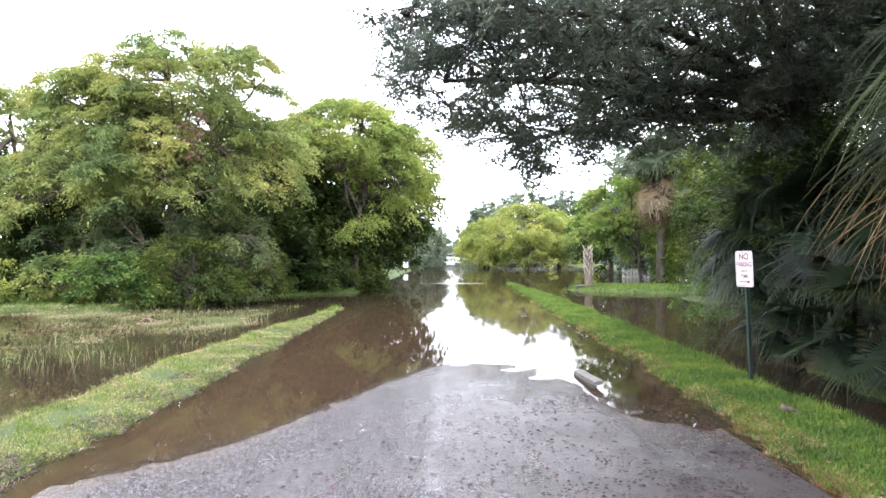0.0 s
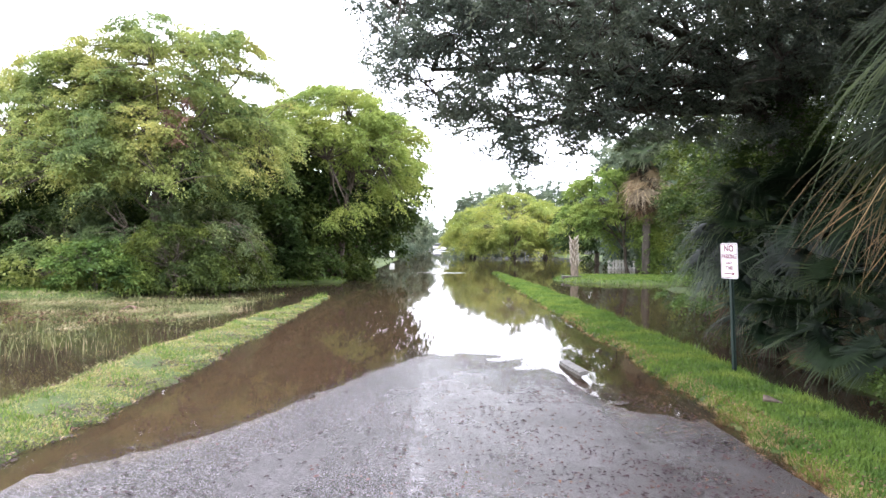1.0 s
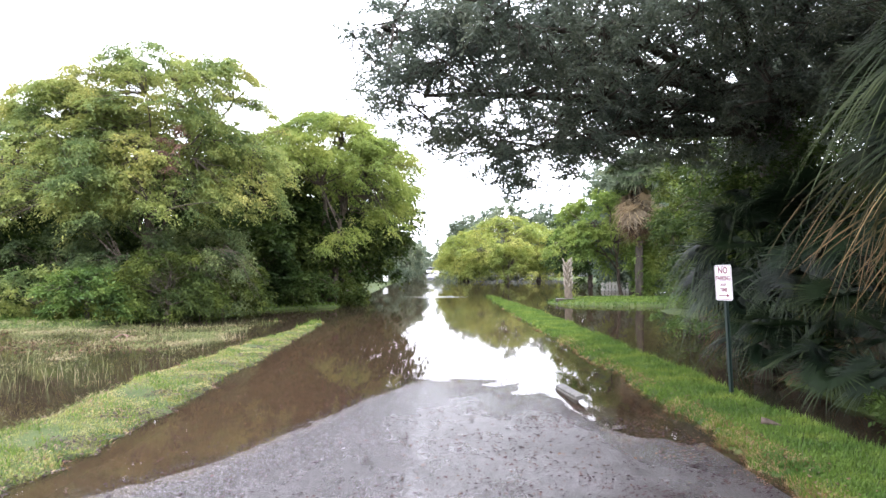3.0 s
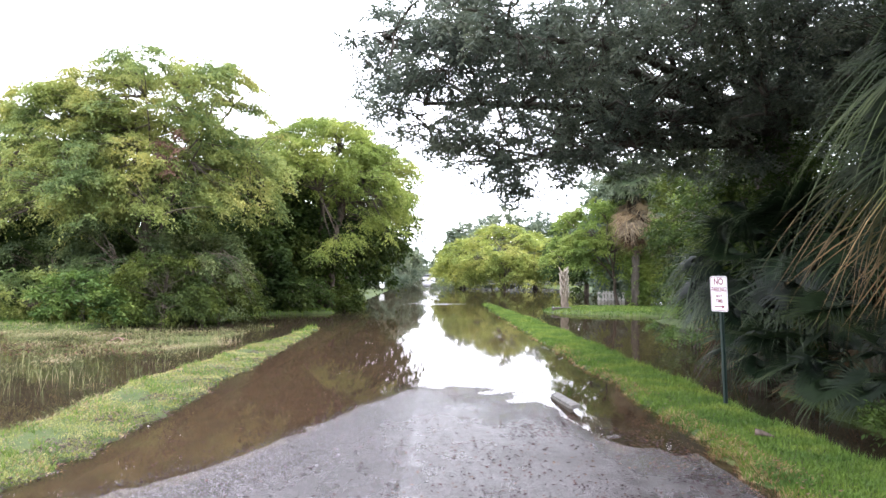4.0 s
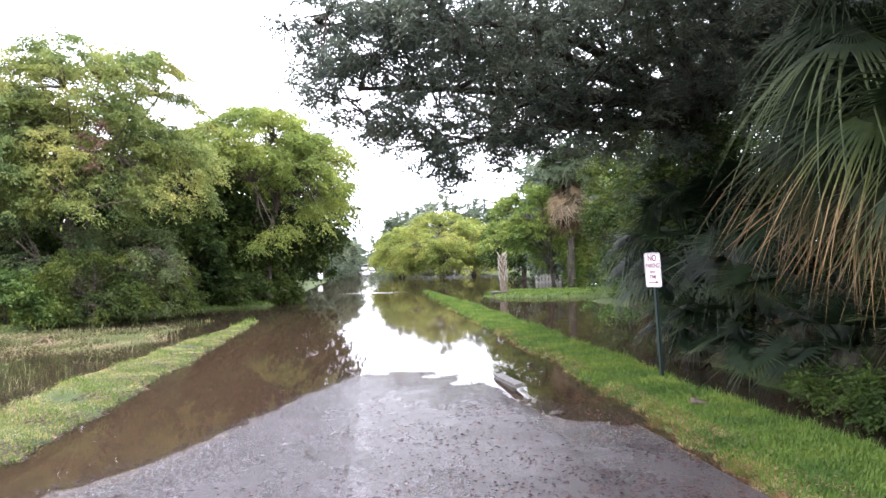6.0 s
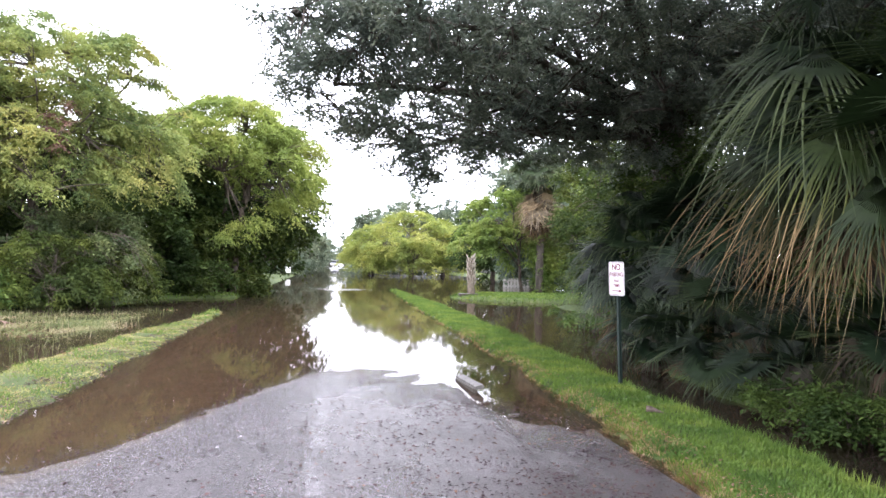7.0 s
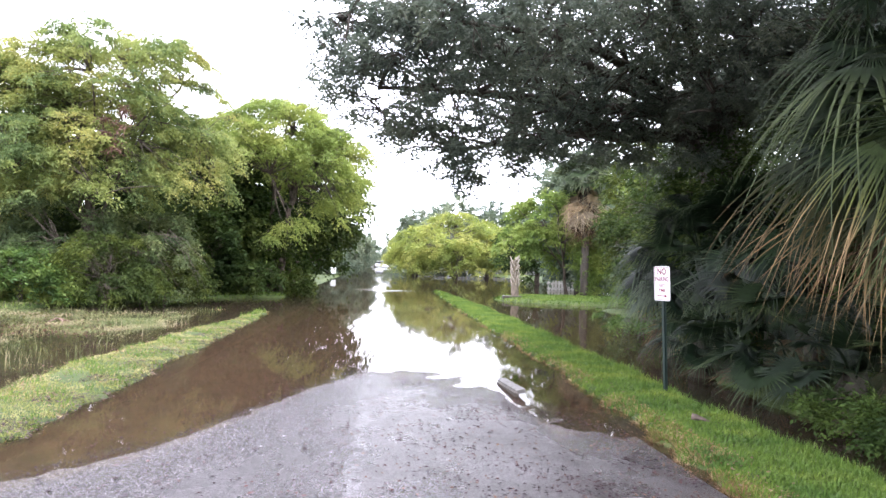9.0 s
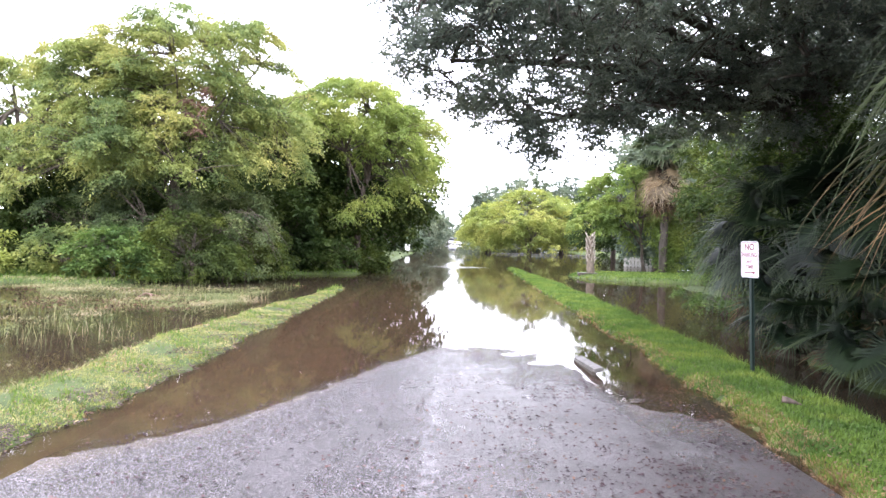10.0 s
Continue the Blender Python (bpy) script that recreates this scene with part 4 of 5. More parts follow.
# ---- palms ----
def frond_data(length=0.95, segs=44, spread=1.95, droop=0.12, petiole=0.6, cup=0.25, seed=0, ragged=0.1, nod=30, wide=0.85, web=3, stray=0.05):
    """A fan-shaped palm leaf: stalk along +x, a pleated blade that nods from its end, split into pointed segments."""
    r = np.random.default_rng(seed)
    stalk, stalk_t = tube(bent((-petiole, 0, 0), (0.03, 0, 0), 0.05, 5), np.linspace(0.018, 0.010, 5), 5)
    n = 7
    s = np.linspace(0, 1, n)
    verts, tris = list(stalk), list(stalk_t)
    hub = len(stalk) - 1
    shared = None
    half = spread / segs
    for k in range(segs):
        a = spread * (2 * (k + 0.5) / segs - 1)
        l = length * (0.74 + 0.26 * math.cos(a * 0.75)) * (1 + r.normal(0, ragged))
        d = droop * (1 + r.normal(0, 0.5))
        swing = r.normal(0, stray)
        ids = []
        for q in range(1, n):
            t = s[q]
            rad = length * (0.74 + 0.26 * math.cos(a * 0.75)) * t if q <= web else l * t
            aa = a + (swing * (t - s[web]) if q > web else 0)
            z = cup * rad * abs(math.sin(a)) - d * l * t ** 4 - 0.03 * l * t * t
            mid = np.array([rad * math.cos(aa) + 0.03, rad * math.sin(aa), z])
            w = rad * half if q <= web else l * s[web] * half * wide * ((1.02 - t) / (1 - s[web])) ** 1.15
            side = np.array([-math.sin(a), math.cos(a), 0]) * w
            low = np.array([0, 0, -0.6 * w])
            if q <= web and shared is not None:
                i_lo = shared[q - 1]
            else:
                i_lo = len(verts)
                verts.append(mid - side + low)
            verts.append(mid)
            verts.append(mid + side + low)
            ids.append((i_lo, len(verts) - 2, len(verts) - 1))
        shared = [ids[q][2] for q in range(web)]
        tris += [(hub, ids[0][0], ids[0][1]), (hub, ids[0][1], ids[0][2])]
        for (l0, m0, h0), (l1, m1, h1) in zip(ids, ids[1:]):
            tris += [(l0, m0, m1), (l0, m1, l1), (m0, h0, h1), (m0, h1, m1)]
    v = np.array(verts)
    blade = v[len(stalk):]
    ca, sa = math.cos(radians(nod)), math.sin(radians(nod))
    x, z = blade[:, 0].copy(), blade[:, 2].copy()
    blade[:, 0], blade[:, 2] = x * ca + z * sa, z * ca - x * sa
    return v, np.array(tris)


# Brighter copy of the palm blade, good light put into its colour.
M["frond_sabal"] = frond_mat("sunlit_grey_green_palm_blade", (0.05, 0.075, 0.035), (0.15, 0.185, 0.095), 0.35, 0.3)
FRONDS = {}
for key, mk, args in [("sabal", "frond_sabal", dict(nod=25, droop=0.25, segs=36, wide=0.6)), ("green", "frond", dict(nod=30, segs=40, wide=0.62)), ("blue", "frond_blue", dict(nod=34, droop=0.22, segs=42, wide=0.62)), ("tan", "frond_tan", dict(droop=0.15, cup=0.2, ragged=0.18, nod=36, wide=0.44, segs=50)),
                      ("straw", "frond_straw", dict(droop=0.35, spread=1.3, cup=-0.2, ragged=0.25, segs=36, nod=15, wide=0.6)),
                      ("dead", "frond_dead", dict(droop=0.3, spread=1.3, cup=-0.2, ragged=0.25, segs=40, nod=15, wide=0.4))]:
    FRONDS[key] = [mesh_np("frond", *frond_data(seed=s, **{**args, "nod": args["nod"] * (0.6 + 0.4 * s)}), M[mk]) for s in range(3)]


def hang(palm, key, place, azimuth, tilt, scale, twist=0.0):
    """One frond under a palm: azimuth round the crown, tilt over the horizon, both in degrees."""
    ob = new("dead_frond" if key in ("dead", "straw") else "frond", FRONDS[key][int(rng.integers(3))])
    ob.parent = palm
    ob.matrix_basis = Matrix.Translation(place) @ Matrix.Rotation(radians(azimuth), 4, "Z") @ Matrix.Rotation(radians(-tilt), 4, "Y") @ Matrix.Rotation(radians(twist), 4, "X") @ Matrix.Diagonal((scale, scale, scale, 1)) @ Matrix.Translation((0.6, 0, 0))
    if key in ("dead", "straw"):
        ob["label"] = "dry brown hanging frond"
    return ob


FAN_SEED = itertools.count(100)


def fan(root, mat, head, hub, tip, droop=0.2, segs=30, wide=0.8, spread=1.25, face=(-0.35, -0.6, 0.75)):
    """One frond of its own: stalk from the palm's head to the hub, blade towards the tip, segment ends bent down by their weight."""
    seed = next(FAN_SEED)
    base, head, hub, tip = [np.array(q, float) for q in (root.location, head, hub, tip)]
    size = np.linalg.norm(tip - hub)
    ax = (tip - hub) / size
    nor = np.array(face) + 0.4 * np.random.default_rng(seed).normal(size=3)
    nor = unit(nor - ax * nor.dot(ax))
    v, t = frond_data(size, segs, spread, 0.03, 0.06, -0.35, seed, 0.12, 8, wide, 2, 0.16)
    r = np.linalg.norm(v, axis=1) / size
    w = v[:, :1] * ax + v[:, 1:2] * np.cross(nor, ax) + v[:, 2:] * nor
    w[:, 2] -= droop * size * np.clip(r - 0.3, 0, 1) ** 2 * 2.4
    stalk = tube(bent(head - hub, (0, 0, 0), 0.12, 7), np.linspace(0.02, 0.011, 7), 5)
    ob = part_np("frond", joined([stalk, (w, t)]), mat, root)
    ob.location = hub - base
    return ob


def palm(name, base, head, crown, label, trunk_r=0.17, group="palms", lean=(0, 0)):
    """A fan palm. crown rows: kind, how many, lowest and highest tilt, size, first and last azimuth."""
    root = empty(name, base)
    tagged(root, label, "palm", group)
    if head > 0.4:
        # Dark oak bark puts the crown's shade into the trunk's colour.
        part_np("trunk", tube(bent((lean[0], lean[1], -0.3), (0.05, 0, head), 0, 8, 0.02), np.linspace(trunk_r * 1.2, trunk_r * 0.8, 8), 10, 0.08), M["bark_dark"], root, smooth=True)
    for key, count, lo, hi, size, a0, a1, *drop in crown:
        drop = drop[0] if drop else 0.12
        for k in range(count):
            az = a0 + (a1 - a0) * (k + rng.uniform(0.2, 0.8)) / count
            hang(root, key, (rng.normal(0, 0.06), rng.normal(0, 0.06), head + rng.uniform(-drop, 0.1)), az, rng.uniform(lo, hi), size * rng.uniform(0.85, 1.15), rng.normal(0, 14))
    return root


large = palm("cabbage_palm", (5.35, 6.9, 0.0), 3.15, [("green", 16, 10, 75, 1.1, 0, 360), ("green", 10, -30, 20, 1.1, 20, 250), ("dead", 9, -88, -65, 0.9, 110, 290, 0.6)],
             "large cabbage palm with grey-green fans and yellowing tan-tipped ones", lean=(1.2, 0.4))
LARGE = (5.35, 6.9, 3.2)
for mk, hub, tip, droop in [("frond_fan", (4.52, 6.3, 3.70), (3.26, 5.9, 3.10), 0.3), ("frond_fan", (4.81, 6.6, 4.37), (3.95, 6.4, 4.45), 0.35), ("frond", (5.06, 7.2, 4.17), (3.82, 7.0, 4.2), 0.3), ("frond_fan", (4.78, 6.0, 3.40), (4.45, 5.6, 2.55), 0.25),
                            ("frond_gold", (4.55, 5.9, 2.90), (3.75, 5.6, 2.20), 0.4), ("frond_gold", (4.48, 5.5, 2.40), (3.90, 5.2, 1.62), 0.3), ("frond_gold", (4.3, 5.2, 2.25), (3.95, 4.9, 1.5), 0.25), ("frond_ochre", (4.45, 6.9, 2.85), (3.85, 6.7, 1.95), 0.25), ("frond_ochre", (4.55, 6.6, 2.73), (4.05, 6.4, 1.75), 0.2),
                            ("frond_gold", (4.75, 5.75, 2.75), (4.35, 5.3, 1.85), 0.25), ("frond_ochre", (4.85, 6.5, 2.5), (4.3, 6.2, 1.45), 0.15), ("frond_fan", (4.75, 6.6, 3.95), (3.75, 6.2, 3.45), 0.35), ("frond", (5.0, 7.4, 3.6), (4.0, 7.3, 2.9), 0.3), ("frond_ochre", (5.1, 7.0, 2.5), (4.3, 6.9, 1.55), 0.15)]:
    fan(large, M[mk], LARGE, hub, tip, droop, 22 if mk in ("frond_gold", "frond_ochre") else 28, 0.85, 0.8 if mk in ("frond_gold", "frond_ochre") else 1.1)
palm("cabbage_palm", (5.1, 4.7, 0.0), 2.7, [("green", 16, 0, 75, 1.1, 0, 360), ("tan", 4, -70, -40, 0.95, 100, 250, 0.3), ("dead", 5, -85, -60, 0.9, 90, 270, 0.6)], "cabbage palm with tan drooping fronds beside the road", lean=(1.0, 0.3))
palm("cabbage_palm", (9.75, 33.6, 0.1), 5.7, [("sabal", 30, -25, 75, 1.25, 0, 360), ("straw", 40, -82, -45, 1.15, 0, 360, 1.1), ("dead", 26, -86, -60, 1.2, 0, 360, 1.5)], "tall cabbage palm with a skirt of dead brown fronds", 0.17)
shrub((10.0, 33.9, 0.1), 0.55, 3.3, M["leaf_young"], "vine climbing the cabbage palm trunk", 110, 0.13, 0.4, group="")
shrub((11.3, 33.2, 0.1), 1.0, 5.6, M["leaf_young"], "vine-hung sapling beside the cabbage palm", 80, 0.14, 0.4, group="")
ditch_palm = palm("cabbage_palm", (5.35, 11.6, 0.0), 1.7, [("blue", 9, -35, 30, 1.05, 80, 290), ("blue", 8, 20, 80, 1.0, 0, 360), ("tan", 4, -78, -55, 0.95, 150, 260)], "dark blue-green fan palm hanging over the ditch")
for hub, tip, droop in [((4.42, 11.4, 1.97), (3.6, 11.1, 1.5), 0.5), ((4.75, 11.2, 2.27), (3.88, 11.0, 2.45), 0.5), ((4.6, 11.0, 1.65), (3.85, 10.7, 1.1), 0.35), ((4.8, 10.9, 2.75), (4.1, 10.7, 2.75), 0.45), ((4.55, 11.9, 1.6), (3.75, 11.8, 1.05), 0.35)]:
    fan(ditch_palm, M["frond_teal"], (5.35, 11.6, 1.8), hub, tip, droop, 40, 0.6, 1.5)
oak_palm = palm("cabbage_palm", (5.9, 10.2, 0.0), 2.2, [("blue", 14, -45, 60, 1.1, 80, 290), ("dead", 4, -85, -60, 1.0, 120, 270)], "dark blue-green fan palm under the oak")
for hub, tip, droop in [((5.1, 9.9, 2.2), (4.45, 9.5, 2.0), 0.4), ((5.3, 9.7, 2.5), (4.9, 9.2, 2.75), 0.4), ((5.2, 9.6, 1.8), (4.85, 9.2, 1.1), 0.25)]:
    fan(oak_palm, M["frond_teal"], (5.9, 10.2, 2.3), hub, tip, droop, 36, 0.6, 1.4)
LOW = [((5.0, 9.6, 0.0), 0.5, "green", 6, [((4.59, 9.8, 1.15), (4.52, 9.6, 1.9), 0.1), ((4.5, 9.6, 0.9), (3.95, 9.4, 0.75), 0.35), ((4.8, 9.4, 1.57), (4.35, 9.1, 0.95), 0.25), ((4.9, 9.3, 1.2), (4.95, 9.0, 1.85), 0.15)], "palmetto with stiff grey-green fans behind the sign"),
       ((5.1, 10.4, 0.0), 0.5, "blue", 7, [((4.35, 10.2, 0.62), (3.75, 10.0, 0.55), 0.3), ((4.5, 10.3, 1.1), (3.9, 10.1, 1.2), 0.35)], "low palmetto with blue-green fans by the ditch"),
       ((5.05, 8.5, 0.0), 0.35, "green", 4, [((4.63, 8.5, 0.5), (4.52, 8.2, 0.12), 0.15), ((4.6, 8.4, 0.6), (4.1, 8.2, 0.5), 0.3), ((4.85, 8.4, 0.75), (4.7, 8.2, 1.3), 0.1)], "low palmetto with glossy green fans by the ditch"),
       ((5.3, 7.7, 0.0), 0.5, "green", 5, [((4.79, 7.5, 0.84), (4.24, 7.3, 0.98), 0.1), ((5.32, 7.6, 0.5), (5.38, 7.4, 1.15), 0.05), ((5.22, 7.9, 1.18), (4.75, 7.6, 0.8), 0.2), ((5.4, 7.4, 0.9), (5.0, 7.1, 1.45), 0.1)], "low palmetto with stiff green fans under the large palm"),
       ((5.5, 6.3, 0.0), 0.6, "green", 7, [((5.1, 6.2, 0.9), (4.75, 5.9, 1.3), 0.1)], "low palmetto with stiff green fans under the large palm"),
       ((5.5, 8.9, 0.0), 1.2, "green", 8, [((5.2, 8.6, 1.7), (4.75, 8.3, 1.85), 0.35), ((5.3, 8.5, 1.4), (4.95, 8.2, 0.85), 0.2)], "palmetto with green fans under the oak"),
       ((5.4, 12.8, 0.0), 0.9, "blue", 8, [((4.9, 12.7, 1.3), (4.2, 12.4, 1.4), 0.4)], "palmetto with blue-green fans by the ditch")]
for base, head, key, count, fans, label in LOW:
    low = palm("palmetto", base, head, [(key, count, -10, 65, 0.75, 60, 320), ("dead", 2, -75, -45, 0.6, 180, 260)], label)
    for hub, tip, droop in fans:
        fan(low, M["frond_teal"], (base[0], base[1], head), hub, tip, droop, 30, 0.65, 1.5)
low = palm("palmetto", (5.35, 6.1, 0.0), 0.8, [("green", 4, 0, 60, 0.7, 80, 300)], "palmetto with withered reddish-brown fronds by the ditch")
for hub, tip in [((5.05, 6.2, 0.95), (4.66, 6.0, 0.6)), ((5.0, 6.0, 0.8), (4.6, 5.8, 0.35))]:
    fan(low, M["frond_dead"], (5.35, 6.1, 0.8), hub, tip, 0.4, 24, 0.7)

# ---- sign ----
sign = empty("no_parking_sign", (3.55, 8.65, 0.06))
tagged(sign, "white no parking sign on a leaning green steel post", "sign")
sign.rotation_euler = (0, radians(-2.6), 0)
sign.scale = (0.93, 0.93, 0.93)
TURN = Matrix.Rotation(radians(-71), 4, "Z")
bm = bmesh.new()
for size, at in (((0.032, 0.006, 1.86), (0, 0, 0.76)), ((0.006, 0.026, 1.86), (-0.018, 0.012, 0.76)), ((0.006, 0.026, 1.86), (0.018, 0.012, 0.76)), ((0.016, 0.004, 1.86), (-0.027, 0.025, 0.76)), ((0.016, 0.004, 1.86), (0.027, 0.025, 0.76))):
    box(bm, size, TURN @ Vector(at), TURN)
part("post", bm, M["green_steel"], sign)


def rounded(w, h, r, n=5):
    out = []
    for k, (sx, sz) in enumerate(((1, -1), (1, 1), (-1, 1), (-1, -1))):
        for i in range(n):
            a = math.pi / 2 * (k - 1 + i / (n - 1))
            out.append((sx * (w / 2 - r) + r * math.cos(a), sz * (h / 2 - r) + r * math.sin(a)))
    return out


def plate(name, w, h, r, depth, y, z, mat, parent, label=""):
    b2 = bmesh.new()
    f = b2.faces.new([b2.verts.new(TURN @ Vector((px, y, z + pz))) for px, pz in rounded(w, h, r)])
    ex = bmesh.ops.extrude_face_region(b2, geom=[f])
    bmesh.ops.translate(b2, vec=TURN.to_3x3() @ Vector((0, -depth, 0)), verts=[g for g in ex["geom"] if isinstance(g, bmesh.types.BMVert)])
    bmesh.ops.recalc_face_normals(b2, faces=b2.faces)
    return part(name, b2, mat, parent, label)


face = plate("sign_plate", 0.305, 0.457, 0.03, 0.003, -0.006, 1.44, M["white_sign"], sign, "white metal plate with red lettering")


def border():
    b2 = bmesh.new()
    outer = [b2.verts.new(TURN @ Vector((px, -0.0105, 1.44 + pz))) for px, pz in rounded(0.287, 0.439, 0.024)]
    inner = [b2.verts.new(TURN @ Vector((px, -0.0105, 1.44 + pz))) for px, pz in rounded(0.271, 0.423, 0.018)]
    for k in range(len(outer)):
        q = (k + 1) % len(outer)
        b2.faces.new((outer[k], outer[q], inner[q], inner[k]))
    part("border", b2, M["red_ink"], face, "thin red border")


border()


def lettering(text, z, size, squash=1.0):
    cu = bpy.data.curves.new("lettering", "FONT")
    cu.body = text
    cu.size = size
    cu.align_x = "CENTER"
    cu.align_y = "CENTER"
    cu.extrude = 0.0004
    cu.offset = size * 0.03
    tmp = bpy.data.objects.new("lettering", cu)
    me = bpy.data.meshes.new_from_object(tmp)
    bpy.data.objects.remove(tmp)
    me.materials.clear()
    me.materials.append(M["red_ink"])
    ob = new("lettering", me)
    ob.parent = face
    ob.matrix_basis = TURN @ Matrix.Translation((0, -0.0105, 1.44 + z)) @ Matrix.Rotation(radians(90), 4, "X") @ Matrix.Diagonal((squash, 1, 1, 1))


lettering("NO", 0.155, 0.115, 0.95)
lettering("PARKING", 0.055, 0.085, 0.72)
lettering("ANY", -0.03, 0.058)
lettering("TIME", -0.095, 0.066)
bm = bmesh.new()
box(bm, (0.15, 0.001, 0.014), TURN @ Vector((-0.02, -0.0105, 1.44 - 0.165)), TURN)
tip = [bm.verts.new(TURN @ Vector(p)) for p in ((0.05, -0.0107, 1.30), (0.105, -0.0107, 1.275), (0.05, -0.0107, 1.25))]
bm.faces.new(tip)
part("arrow", bm, M["red_ink"], face)
for z in (1.44 + 0.205, 1.44 - 0.205):
    bm = bmesh.new()
    bmesh.ops.create_cone(bm, cap_ends=True, segments=8, radius1=0.008, radius2=0.006, depth=0.006, matrix=TURN @ Matrix.Translation((0, -0.012, z)) @ Matrix.Rotation(radians(90), 4, "X"))
    part("bolt", bm, M["steel"], sign)

# ---- loose things ----
plank = empty("plank", (1.69, 8.98, 0.05))
tagged(plank, "weathered grey plank afloat at the water's edge", "plank")
plank.rotation_euler = (radians(-10), radians(2), radians(93))
bm = bmesh.new()
box(bm, (1.05, 0.11, 0.05), bevel=0.008)
bmesh.ops.subdivide_edges(bm, edges=bm.edges[:], cuts=3, use_grid_fill=True)
for v in bm.verts:
    v.co += Vector(noise.noise_vector(v.co * 7)) * 0.008
part("board", bm, M["grey_wood"], plank)
bm = bmesh.new()
box(bm, (1.0, 0.05, 0.06), (0, 0.05, -0.035), bevel=0.006)
part("batten", bm, M["dark_wood"], plank, "wet dark batten")

sprig = empty("leafy_sprig", (1.78, 9.45, 0.0))
tagged(sprig, "small dark leafy sprig caught beside the plank", "plant debris")
part_np("stem", tube([(0, 0, -0.05), (0.01, 0, 0.05), (0.03, -0.01, 0.13)], [0.006, 0.005, 0.003], 5), M["bark"], sprig)
part_np("leaves", sprays(np.array([(0.02, 0, 0.07), (0.03, -0.01, 0.12)]), 0.1, 5, 4, 0.05, 0.4, 0.3), M["leaf_dark"], sprig)

fallen = empty("fallen_palm_boot", (3.2, 6.95, 0.08))
tagged(fallen, "dry grey-brown palm leaf base lying in the grass", "plant debris")
fallen.scale = (0.75, 0.75, 0.75)
fallen.rotation_euler = (0, 0, radians(-25))
part_np("sheath", tube([(-0.09, 0, 0.05), (-0.03, 0, 0.045), (0.04, 0.01, 0.03), (0.11, 0.015, 0.012), (0.17, 0.02, 0.0)], [0.05, 0.045, 0.03, 0.016, 0.007], 8, 0.15), M["boot_wood"], fallen)

stump = empty("broken_branch", (-7.0, 16.4, -0.02))
stump.scale = (0.8, 0.8, 0.8)
tagged(stump, "splintered reddish branch lying in the drowned field", "branch")
for a, l in ((10, 0.3), (170, 0.34), (80, 0.2), (205, 0.28), (330, 0.26), (140, 0.22)):
    e = (l * math.cos(radians(a)), l * math.sin(radians(a)), 0.02)
    part_np("splinter", tube(bent((0, 0, 0.12), e, 0.02, 5, 0.015), [0.016, 0.022, 0.02, 0.014, 0.006], 6, 0.2), M["red_wood"], stump)

palm_post = empty("palm_stump", (5.83, 30.6, 0.06))
tagged(palm_post, "short palm trunk with crosshatched leaf bases standing on a dark base", "palm")
part_np("trunk", tube(bent((0, 0, 0), (-0.04, 0, 1.7), 0, 8, 0.01), [0.19, 0.17, 0.155, 0.14, 0.13, 0.12, 0.11, 0.09], 10, 0.05), M["palm_bark"], palm_post, smooth=True)
M["boot"] = plain_mat("pale_palm_boot", (0.24, 0.2, 0.16), (0.42, 0.37, 0.31), 12, 0.8)
boot = mesh_np("boot", *tube([(0.10, 0, 0), (0.17, 0, 0.12), (0.21, 0, 0.24)], [0.04, 0.03, 0.012], 5), M["boot"])
for k in range(40):
    ob = new("boot", boot)
    ob.parent = palm_post
    ob.matrix_basis = Matrix.Translation((-0.04 * k / 40, 0, 0.5 + 0.03 * k)) @ Matrix.Rotation(k * 2.4, 4, "Z")
bm = bmesh.new()
box(bm, (0.8, 0.4, 0.16), (-0.15, -0.15, 0.08), bevel=0.02)
part("base_slab", bm, M["dark_wood"], palm_post)

board = empty("yard_sign", (-4.15, 63, 0.0))
tagged(board, "small white yard sign standing in flood water", "sign")
bm = bmesh.new()
box(bm, (0.44, 0.03, 0.52), (0, 0, 0.55), bevel=0.01)
part("panel", bm, M["white_paint"], board)
for x in (-0.15, 0.15):
    bm = bmesh.new()
    box(bm, (0.04, 0.04, 0.7), (x, 0.04, 0.0))
    part("leg", bm, M["grey_wood"], board)

M["fence_grey"] = plain_mat("greyed_white_paint", (0.12, 0.117, 0.11), (0.22, 0.215, 0.21), 6, 0.6)
# rail fence in front of the far trees
fence = empty("rail_fence", (12, 92, 0.1))
tagged(fence, "low white rail fence beyond the flooded yard", "fence")
for k in range(11):
    bm = bmesh.new()
    box(bm, (0.12, 0.12, 0.6), (-8 + 2.4 * k, 0, 0.28), bevel=0.02)
    part("post", bm, M["fence_grey"], fence)
for z in (0.26, 0.52):
    for k in range(10):
        bm = bmesh.new()
        box(bm, (2.28, 0.05, 0.09), (-6.8 + 2.4 * k, 0, z), bevel=0.01)
        part("rail", bm, M["fence_grey"], fence)

# pale fence behind the young tree
pale = empty("picket_fence", (12.0, 45.0, -0.1))
tagged(pale, "pale picket fence at the flood's edge behind the young tree", "fence")
M["picket"] = plain_mat("weathered_white_pickets", (0.36, 0.345, 0.31), (0.58, 0.56, 0.52), 6, 0.6)
for k in range(8):
    bm = bmesh.new()
    box(bm, (0.17, 0.03, 0.72 + 0.05 * math.sin(3 * k)), (-1.2 + 0.22 * k, 0, 0.36), bevel=0.005)
    part("picket", bm, M["picket"], pale)
for z in (0.2, 0.55):
    bm = bmesh.new()
    box(bm, (1.75, 0.05, 0.08), (-0.43, 0.05, z))
    part("rail", bm, M["picket"], pale)

